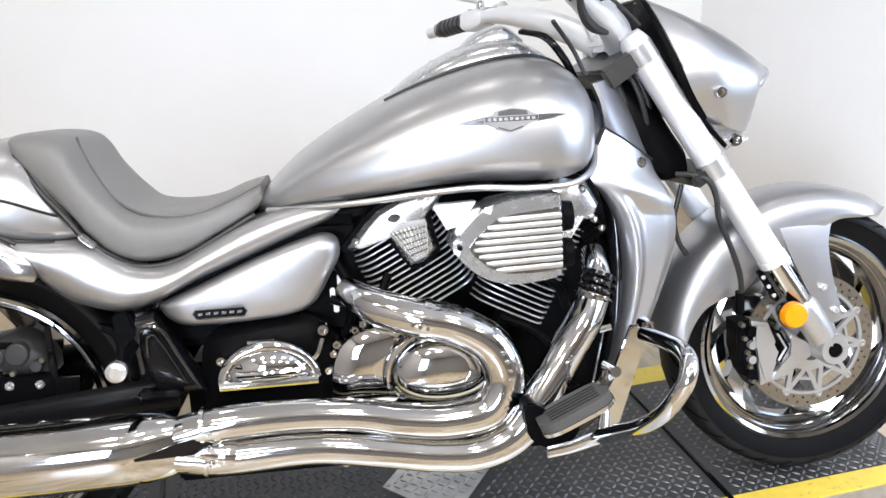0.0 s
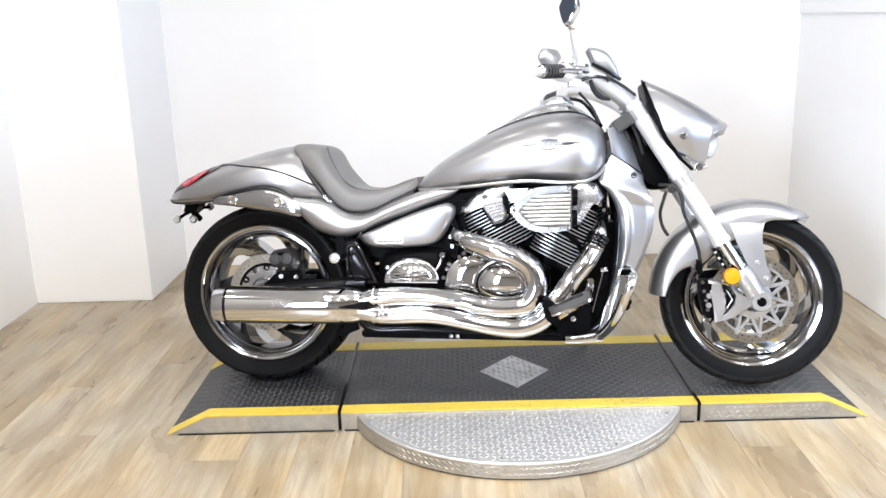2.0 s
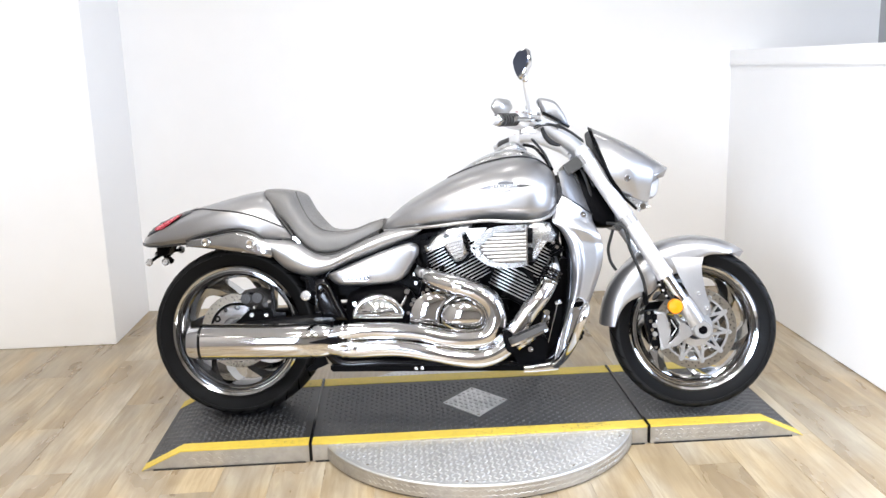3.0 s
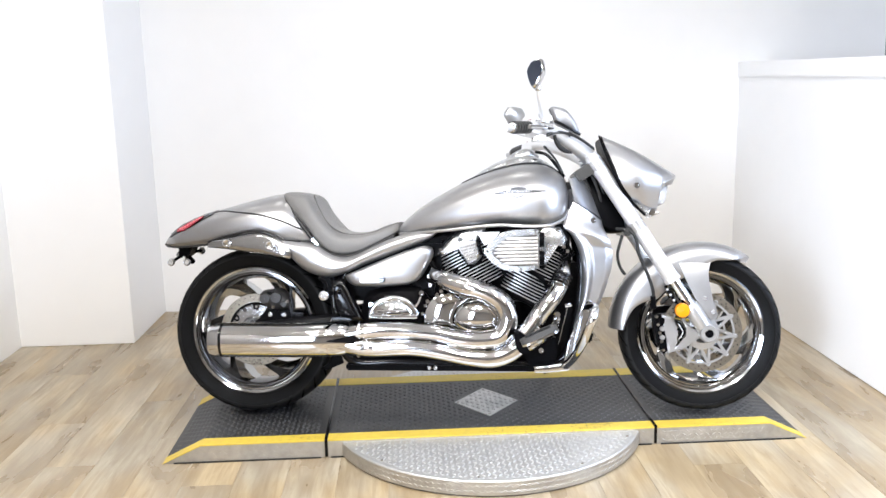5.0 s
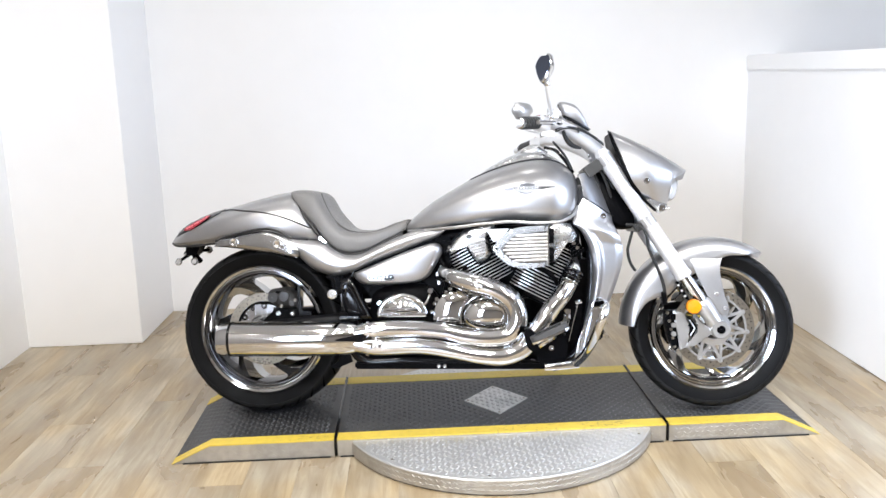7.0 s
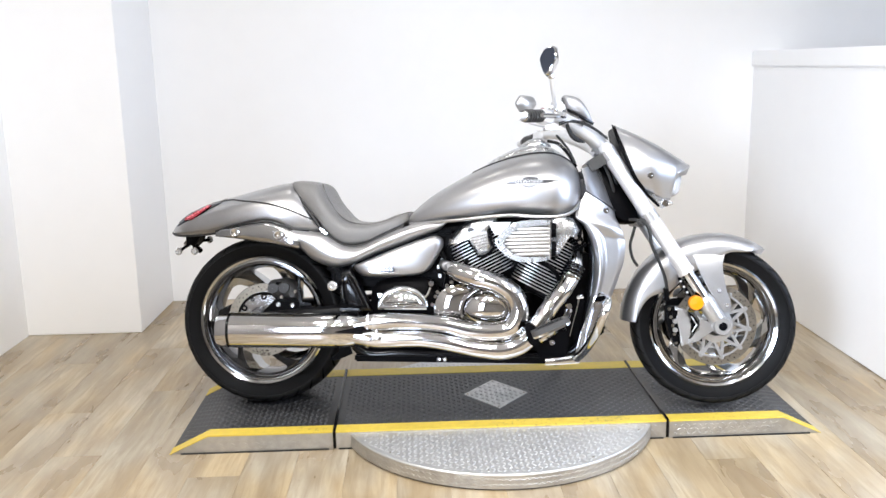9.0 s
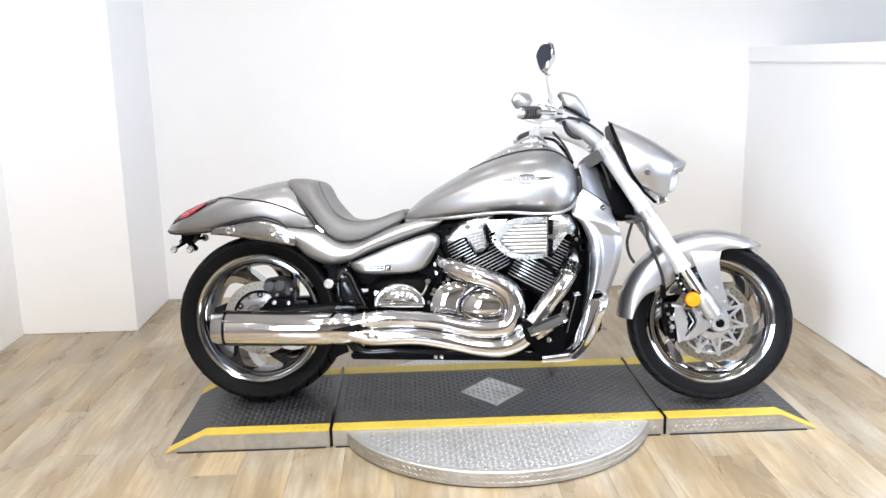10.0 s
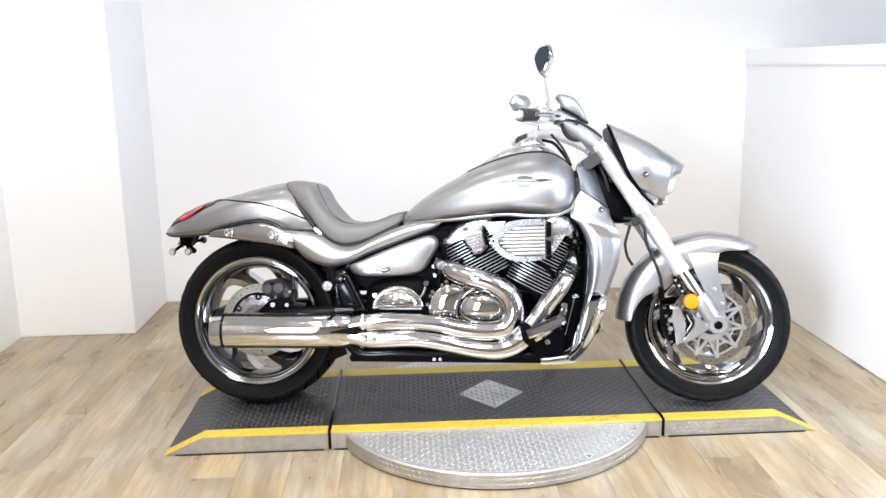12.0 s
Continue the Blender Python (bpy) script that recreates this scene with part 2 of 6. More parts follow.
def skin(bm, rings, closed=True, caps=True, loop=False):
    vs = [[bm.verts.new(p) for p in r] for r in rings]
    m = len(vs[0])
    pairs = list(zip(vs, vs[1:])) + ([(vs[-1], vs[0])] if loop else [])
    for a, b in pairs:
        for j in range(m if closed else m - 1):
            bm.faces.new((a[j], a[(j + 1) % m], b[(j + 1) % m], b[j]))
    if caps and not loop:
        bm.faces.new(vs[0])
        bm.faces.new(vs[-1])
    return vs


def tube(points, radius, n=14, steps=0, flat=1.0, bm=None):
    """A round bar along points (Vectors); radius: one number or one per point; flat squeezes it sideways."""
    rad = radius if isinstance(radius, (list, tuple)) else [radius] * len(points)
    rows = [(*p, r) for p, r in zip(points, rad)]
    rows = spline(rows, steps) if steps else np.array(rows)
    bm = bm or bmesh.new()
    rings, up = [], None
    for i, row in enumerate(rows):
        a, b = rows[max(i - 1, 0)][:3], rows[min(i + 1, len(rows) - 1)][:3]
        d = Vector(b - a).normalized()
        if up is None:
            up = Vector((0, 1, 0)) if abs(d.y) < 0.9 else Vector((0, 0, 1))
        side = d.cross(up).normalized()
        up = side.cross(d).normalized()
        c = Vector(row[:3])
        rings.append([c + float(row[3]) * (math.cos(k) * side + flat * math.sin(k) * up) for k in np.linspace(0, 2 * math.pi, n, endpoint=False).tolist()])
    skin(bm, rings)
    return bm


def hull(stations, steps=40, m=28, low=0.3, top_e=0.75, side_e=0.75, bottom_e=0.45):
    """A body symmetrical about the middle plane: stations of bottom x, h, top x, h and half width."""
    bm, rings = bmesh.new(), []
    for bx, bh, tx, th, w in spline(stations, steps):
        w = max(w, 0.002)
        ring = []
        for k in np.linspace(0, 2 * math.pi, m, endpoint=False):
            c, s = math.cos(k), math.sin(k)
            ww = w * math.copysign(abs(c) ** (side_e if s >= 0 else bottom_e), c)
            f = low + (1 - low) * s ** top_e if s >= 0 else low - low * (-s) ** bottom_e
            ring.append(V(bx + f * (tx - bx), ww, bh + f * (th - bh)))
        rings.append(ring)
    skin(bm, rings)
    return bm


def hull_w(stations, low, top_e, side_e):
    """Gives the half width of such a body at a place x, h on its upper side."""
    rows = spline(stations, 160)

    def at(x, h):
        bx, bh, tx, th, w = rows[np.argmin([abs(r[0] + (r[2] - r[0]) * (h - r[1]) / max(r[3] - r[1], 0.01) - x) for r in rows])]
        q = min(max(((h - bh) / (th - bh) - low) / (1 - low), 0), 1) ** (1 / top_e)
        return w * math.sqrt(1 - q * q) ** side_e
    return at


def strip(top, bottom, w_of, bulge=0.02, depth=0.08, steps=36, m=10, side=1, edge=0.35):
    """A curved panel between two outlines (x, h), swelling towards the viewer's side, with a returned edge."""
    t, b = spline(top, steps), spline(bottom, steps)
    bm, rings = bmesh.new(), []
    for p, q in zip(t, b):
        ring = []
        for s in np.linspace(0, 1, m):
            x, h = p + (q - p) * s
            ring.append(V(x, side * (w_of(x) + bulge * (math.sin(math.pi * s) ** edge - 0.5)), h))
        for s in np.linspace(1, 0, 4):
            x, h = p + (q - p) * s
            ring.append(V(x, side * (w_of(x) - depth), h))
        rings.append(ring)
    skin(bm, rings)
    return bm


def panel(rows, profile, depth=0.03, steps=36, m=14, side=1):
    """A curved sheet between two edges: rows of left x, h, w and right x, h, w; profile(t, s) lifts it across (s) and along (t)."""
    bm, rings = bmesh.new(), []
    for i, (xl, hl, wl, xr, hr, wr) in enumerate(spline(rows, steps)):
        ring = []
        for s in np.linspace(0, 1, m):
            ring.append(V(xl + (xr - xl) * s, side * (wl + (wr - wl) * s + profile(i / steps, s)), hl + (hr - hl) * s))
        for s in np.linspace(1, 0, 4):
            ring.append(V(xl + (xr - xl) * s, side * (wl + (wr - wl) * s - depth), hl + (hr - hl) * s))
        rings.append(ring)
    skin(bm, rings)
    return bm


def pillow(outline, w0, w1, steps=0, levels=6, flatness=0.5, side=1, tilt=(0, 0)):
    """A plate with the outline (x, h), its near face swelling from w0 at the rim to w1 in the middle."""
    pts = spline(list(outline) + [outline[0]], steps)[:-1] if steps else np.array(outline, float)
    c = pts.mean(0)
    bm = bmesh.new()

    def at(p, w):
        return V(p[0], side * (w + tilt[0] * (p[0] - c[0]) + tilt[1] * (p[1] - c[1])), p[1])
    rings = [[at(p, w0 - 0.03) for p in pts], [at(p, w0) for p in pts]]
    for i in range(1, levels + 1):
        f = i / (levels + 1)
        rings.append([at(p + (c - p) * f * 0.95, w0 + (w1 - w0) * (1 - (1 - f) ** 2) ** flatness) for p in pts])
    vs = skin(bm, rings, caps=False)
    mid = bm.verts.new(at(c, w1))
    last = vs[-1]
    for j in range(len(last)):
        bm.faces.new((last[j], last[(j + 1) % len(last)], mid))
    bm.faces.new(vs[0])
    return bm


def plate(outline, w0, w1, bevel=0.003, steps=0, side=1):
    """A flat plate of the outline (x, h) from w0 to w1, edges rounded."""
    pts = spline(list(outline) + [outline[0]], steps)[:-1] if steps else outline
    bm = bmesh.new()
    skin(bm, [[V(p[0], side * w0, p[1]) for p in pts], [V(p[0], side * w1, p[1]) for p in pts]])
    if bevel:
        es = [e for e in bm.edges if len(e.link_faces) == 2 and any(len(f.verts) > 4 for f in e.link_faces)] or list(bm.edges)
        bmesh.ops.bevel(bm, geom=es, offset=bevel, segments=2, affect="EDGES", clamp_overlap=True)
    return bm


def box(lo, hi, bevel=0.0):
    bm = bmesh.new()
    bmesh.ops.create_cube(bm, size=1)
    for v in bm.verts:
        v.co = Vector([lo[i] + (v.co[i] + 0.5) * (hi[i] - lo[i]) for i in range(3)])
    if bevel:
        bmesh.ops.bevel(bm, geom=list(bm.edges), offset=bevel, segments=2, affect="EDGES")
    return bm


def lathe(profile, n=64, x=0.0, h=0.0, closed=True):
    """Turned about the sideways axis through x, h: rows of radius and w."""
    bm = bmesh.new()
    rings = [[V(x + r * math.cos(k), w, h + r * math.sin(k)) for r, w in profile] for k in np.linspace(0, 2 * math.pi, n, endpoint=False)]
    skin(bm, rings, closed=closed, loop=True)
    return bm


def disc_bolt(x, w, h, r, length=0.01, n=12):
    """A cap screw facing sideways, with a rounded head."""
    return lathe([(0.0005, w - length), (r, w - length), (r, w - 0.2 * length), (r * 0.8, w), (r * 0.45, w), (r * 0.4, w - 0.3 * length), (0.0005, w - 0.3 * length)], n, x, h)


def cyl(a, b, r, n=16, r2=None):
    return tube([Vector(a), Vector(b)], [r, r if r2 is None else r2], n)

# ---- the room ----
ROOM = pose(0, 0, 0, 0, 0, 7.45)


def structure(name, bm, mat, label, category, kind="structure"):
    ob = finish(name, bm, mat)
    ob.matrix_world = ROOM
    return tagged(ob, label, category, kind=kind)


structure("wall_north", box((-1.71, 1.908, 0), (2.75, 2.05, 3.1)), WALL, "smooth white painted back wall behind the motorcycle", "wall")
structure("wall_block", box((-2.45, 1.28, 0), (-1.71, 2.05, 3.1), 0.004), WALL, "white painted boxed-out corner of the wall", "wall")
structure("wall_west", box((-2.45, 0.3, 0), (-2.30, 1.28, 3.1)), WALL, "white painted side wall of the photo bay", "wall")
# Unseen wall; its window is added to hold the lamp for the east wall.
for lo, hi in (((-2.45, -4.2, 0), (-2.30, 0.3, 3.1)), ((-2.45, -6.6, 0), (-2.30, -5.5, 3.1)), ((-2.45, -5.5, 0), (-2.30, -4.2, 0.85)), ((-2.45, -5.5, 2.75), (-2.30, -4.2, 3.1))):
    structure("wall_far_west", box(lo, hi), SHOWROOM, "grey painted showroom wall round the added side window", "wall")
window = structure("added_side_window", box((-2.46, -5.5, 0.85), (-2.29, -5.45, 2.75)), WALL, "white framed side window opening, added out of view", "window")
for lo, hi in (((-2.46, -4.25, 0.85), (-2.29, -4.2, 2.75)), ((-2.46, -5.45, 0.85), (-2.29, -4.25, 0.9)), ((-2.46, -5.45, 2.7), (-2.29, -4.25, 2.75))):
    part("window_frame", box(lo, hi), WALL, window)
structure("wall_east", box((1.735, -0.25, 0), (1.885, 1.908, 1.31)), WALL, "white painted low side wall with a ledge", "wall")
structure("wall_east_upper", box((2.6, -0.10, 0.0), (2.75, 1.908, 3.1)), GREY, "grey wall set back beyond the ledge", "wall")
structure("trim_ledge", box((1.722, -0.25, 1.31), (1.895, 1.908, 1.398), 0.006), WALL, "white painted ledge rail along the low wall", "trim")
structure("wall_east_return", box((1.885, -0.25, 0), (3.55, -0.10, 3.1)), WALL, "white painted return wall", "wall")
for lo, hi in (((3.4, -6.6, 0), (3.55, -3.0, 3.1)), ((3.4, -0.9, 0), (3.55, -0.25, 3.1)), ((3.4, -3.0, 0), (3.55, -0.9, 0.85)), ((3.4, -3.0, 2.95), (3.55, -0.9, 3.1))):
    structure("wall_far_east", box(lo, hi), SHOWROOM, "grey painted showroom wall round a window", "wall")
window = structure("window_1", box((3.39, -3.0, 0.85), (3.56, -2.95, 2.95)), WALL, "white framed showroom window opening", "window")
for lo, hi in (((3.39, -0.95, 0.85), (3.56, -0.9, 2.95)), ((3.39, -2.95, 0.85), (3.56, -0.95, 0.9)), ((3.39, -2.95, 2.9), (3.56, -0.95, 2.95))):
    part("window_frame", box(lo, hi), WALL, window)
structure("wall_south", box((-2.45, -6.75, 0), (3.55, -6.6, 3.1)), SHOWROOM, "grey painted showroom wall", "wall")
structure("ceiling", box((-2.45, -6.75, 3.1), (3.55, 2.05, 3.2)), CEIL, "plain off-white ceiling", "ceiling")
floor = structure("floor", box((-2.45, -6.75, -0.1), (3.55, 2.05, -0.004)), OAK, "light oak-look vinyl plank floor", "floor")

# ---- weighing platform with ramps and turntable ----
TOP = 0.068


def prism(outline, z0, z1, bevel=0.0):
    bm = bmesh.new()
    skin(bm, [[(x, y, z0) for x, y in outline], [(x, y, z1) for x, y in outline]])
    if bevel:
        bmesh.ops.bevel(bm, geom=list(bm.edges), offset=bevel, segments=2, affect="EDGES")
    return bm


def treads(inside, height_at, u0, u1, v0, v1, pitch=0.0195, length=0.0112, width=0.0046, rise=0.0022):
    """Raised lozenges in a checker of two directions, wherever inside(u, v) holds."""
    verts, faces = [], []
    for i in range(int((u1 - u0) / pitch)):
        for j in range(int((v1 - v0) / pitch)):
            u, v = u0 + (i + 0.5) * pitch, v0 + (j + 0.5) * pitch
            if not inside(u, v):
                continue
            a = radians(45 if (i + j) % 2 else -45)
            c, s = math.cos(a), math.sin(a)
            k = len(verts)
            for p, q, dz in ((-1, 0, 0), (0, -1, 0), (1, 0, 0), (0, 1, 0), (-0.45, 0, 1), (0.45, 0, 1)):
                x, y = p * length, q * width
                uu, vv = u + c * x - s * y, v + s * x + c * y
                verts.append((uu, vv, height_at(uu, vv) + dz * rise - (0.0003 if not dz else 0)))
            faces += [(k, k + 1, k + 4), (k + 1, k + 5, k + 4), (k + 1, k + 2, k + 5), (k + 2, k + 3, k + 5), (k + 3, k + 4, k + 5), (k + 3, k, k + 4)]
    bm = bmesh.new()
    vs = [bm.verts.new(p) for p in verts]
    for f in faces:
        bm.faces.new([vs[i] for i in f])
    return bm


NEAR, FAR = -0.239, 0.412
STRIPE, FAR_STRIPE = 0.058, 0.08
ULEFT, UCL, SL, SR, UCR, URIGHT = -1.163, -1.022, -0.570, 0.645, 1.075, 1.216
DIAMOND = (0.045, 0.078)


def deck_height(u, v):
    if u < UCL:
        return TOP * max(0, (u - ULEFT) / (UCL - ULEFT))
    if u > UCR:
        return TOP * max(0, (URIGHT - u) / (URIGHT - UCR))
    return TOP


def deck(bm_rows, z_lift, v0, v1, under=0.0):
    """A sheet that follows the deck between v0 and v1 along the given u rows."""
    bm = bmesh.new()
    rings = [[(u, v0, deck_height(u, 0) + z_lift), (u, v1, deck_height(u, 0) + z_lift),
              (u, v1, max(0.0, deck_height(u, 0) + z_lift - under)), (u, v0, max(0.0, deck_height(u, 0) + z_lift - under))] for u in bm_rows]
    skin(bm, rings)
    return bm


def platform_section(name, rows, label):
    ob = thing(name, ROOM, label, "ramp", "platform sections")
    part("deck_plate", deck(rows, 0.0, NEAR + 0.004, FAR - 0.004, 0.0055), PLATE, ob, "black checker plate")
    lo, hi = min(rows), max(rows)

    def inside(u, v):
        return lo + 0.012 < u < hi - 0.012 and abs(u - DIAMOND[0]) / 0.14 + abs(v - DIAMOND[1]) / 0.165 > 1.08
    tr = part("tread_relief", treads(inside, deck_height, lo, hi, NEAR + STRIPE + 0.003, FAR - FAR_STRIPE - 0.003), TREAD, ob)
    tr["kind"] = "stuff"
    for v0, v1 in ((NEAR, NEAR + STRIPE), (FAR - FAR_STRIPE, FAR)):
        part("yellow_stripe", deck(rows, 0.0016, v0, v1, 0.0055), YELLOW, ob, "yellow painted safety edge")
    for v in (NEAR + 0.002, FAR - 0.005):
        bm = bmesh.new()
        us = rows
        skin(bm, [[(u, v, 0.001), (u, v + 0.003, 0.001), (u, v + 0.003, max(0.0012, deck_height(u, 0) - 0.004)), (u, v, max(0.0012, deck_height(u, 0) - 0.004))] for u in us])
        part("side_plate", bm, SOLE, ob, "aluminium checker side plate")
    return ob


left_ramp = platform_section("entry_ramp", [ULEFT, UCL, SL - 0.006], "black checker plate ramp section with yellow edges on the floor")
mid_deck = platform_section("centre_platform", [SL + 0.006, SR - 0.006], "black checker plate platform with yellow edges and aluminium diamond")
right_ramp = platform_section("exit_ramp", [SR + 0.006, UCR, URIGHT], "black checker plate ramp section with yellow edges on the floor")
for ob, u0, u1 in ((left_ramp, UCL, SL - 0.02), (mid_deck, SL + 0.015, SR - 0.015), (right_ramp, SR + 0.02, UCR)):
    bm = bmesh.new()
    for i in range(int((u1 - u0) / 0.022)):
        for j in range(3):
            u, z = u0 + (i + 0.5 + 0.5 * (j % 2)) * 0.022, 0.017 + 0.0165 * j
            a = radians(35 if (i + j) % 2 else -35)
            k = [bm.verts.new((u + p * math.cos(a) * 0.0095, NEAR + 0.002 - d, z + p * math.sin(a) * 0.0095 + q * 0.0026)) for p, q, d in ((-1, 0, 0), (0, -1, 0), (1, 0, 0), (0, 1, 0), (0, 0, 0.0012))]
            for t in range(4):
                bm.faces.new((k[t], k[(t + 1) % 4], k[4]))
    part("side_tread", bm, SOLE, ob)["kind"] = "stuff"
    # Dark strip painting the thin shadow line where the plate meets the floor.
    part("base_shadow_strip", box((u0 - 0.1 if u0 == UCL else u0, NEAR - 0.002, 0.0), (u1 + 0.1 if u1 == UCR else u1, NEAR + 0.0015, 0.005)), HOSE, ob, "dark strip for the shadow line under the side plate")
for u in (SL, SR):
    part("hinge_strip", box((u - 0.005, NEAR, 0.004), (u + 0.005, FAR, TOP + 0.006), 0.002), GLOSS, mid_deck, "black rubber joint strip")
bm = prism([(DIAMOND[0] + 0.128, DIAMOND[1]), (DIAMOND[0], DIAMOND[1] + 0.152), (DIAMOND[0] - 0.128, DIAMOND[1]), (DIAMOND[0], DIAMOND[1] - 0.152)], TOP - 0.002, TOP + 0.003)
part("diamond_inset", bm, SCUFF, mid_deck, "aluminium checker diamond")
part("inset_tread", treads(lambda u, v: abs(u - DIAMOND[0]) / 0.128 + abs(v - DIAMOND[1]) / 0.152 < 0.9, lambda u, v: TOP + 0.003,
                           -0.1, 0.2, -0.1, 0.25), SCUFF, mid_deck)["kind"] = "stuff"
for du, dv in ((0.112, 0), (-0.112, 0), (0, 0.134), (0, -0.134)):
    bm = bmesh.new()
    bmesh.ops.create_cone(bm, cap_ends=True, segments=10, radius1=0.005, radius2=0.004, depth=0.002, matrix=Matrix.Translation((DIAMOND[0] + du, DIAMOND[1] + dv, TOP + 0.004)))
    part("screw", bm, STEEL, mid_deck)

turn = thing("turntable", ROOM, "round aluminium checker plate turntable under the platform", "turntable")
TC, TR, TH = (0.036, -0.005), 0.592, 0.058
bm = bmesh.new()
rings = [[(TC[0] + r * math.cos(k), TC[1] + r * math.sin(k), z) for k in np.linspace(0, 2 * math.pi, 120, endpoint=False)]
         for r, z in ((TR - 0.02, 0.005), (TR - 0.01, 0.0075), (TR, 0.008), (TR, TH - 0.003), (TR - 0.003, TH), (TR - 0.05, TH))]
skin(bm, rings)
part("disc", bm, ALU, turn)
# Dark ring added to paint the contact shadow below the rim.
bm = bmesh.new()
skin(bm, [[(TC[0] + r * math.cos(k), TC[1] + r * math.sin(k), z) for k in np.linspace(0, 2 * math.pi, 96, endpoint=False)] for r, z in ((TR - 0.006, 0.0), (TR - 0.006, 0.0078), (TR - 0.05, 0.0078))])
part("rim_shadow_ring", bm, HOSE, turn, "dark ring for the contact shadow under the turntable rim")
bm = bmesh.new()
skin(bm, [[(TC[0] + r * math.cos(k), TC[1] + r * math.sin(k), z) for k in np.linspace(0, 2 * math.pi, 120, endpoint=False)]
          for r, z in ((TR - 0.001, 0.006), (TR + 0.0022, 0.007), (TR + 0.0022, TH - 0.006), (TR - 0.001, TH - 0.005))], caps=False)
part("rim_band", bm, SOLE, turn, "scuffed metal rim band")
bm = bmesh.new()
for i in range(170):
    for j in range(2):
        k0, z = math.pi + (i + 0.5 * j) * math.pi / 170, 0.021 + 0.019 * j
        lean = 1 if (i + j) % 2 else -1
        ps = []
        for p, q, d2 in ((-1, 0, 0), (0, -1, 0), (1, 0, 0), (0, 1, 0), (0, 0, 0.0016)):
            kk = k0 + p * 0.0085 / TR
            ps.append(bm.verts.new((TC[0] + (TR + 0.0022 + d2) * math.cos(kk), TC[1] + (TR + 0.0022 + d2) * math.sin(kk), z + lean * p * 0.006 + q * 0.0026)))
        for t in range(4):
            bm.faces.new((ps[t], ps[(t + 1) % 4], ps[4]))
part("rim_tread", bm, SOLE, turn)["kind"] = "stuff"
part("disc_tread", treads(lambda u, v: math.hypot(u - TC[0], v - TC[1]) < TR - 0.015 and not (NEAR + 0.02 < v < FAR - 0.02), lambda u, v: TH,
                          -0.6, 0.7, -0.62, 0.62), ALU, turn)["kind"] = "stuff"
for k in (225, 262, 300, 330):
    bm = bmesh.new()
    a = radians(k)
    bmesh.ops.create_cone(bm, cap_ends=True, segments=10, radius1=0.006, radius2=0.005, depth=0.002, matrix=Matrix.Translation((TC[0] + 0.565 * math.cos(a), TC[1] + 0.565 * math.sin(a), TH + 0.001)))
    part("screw", bm, STEEL, turn)

# ---- the motorcycle, leaning on its side stand ----
bike = thing("motorcycle", pose(0, 0, TOP + 0.002, -10, 0, 0), "silver and chrome power cruiser motorcycle leaning on its side stand", "motorcycle")
RX, FX, RH, FH = -0.855, 0.852, 0.321, 0.315


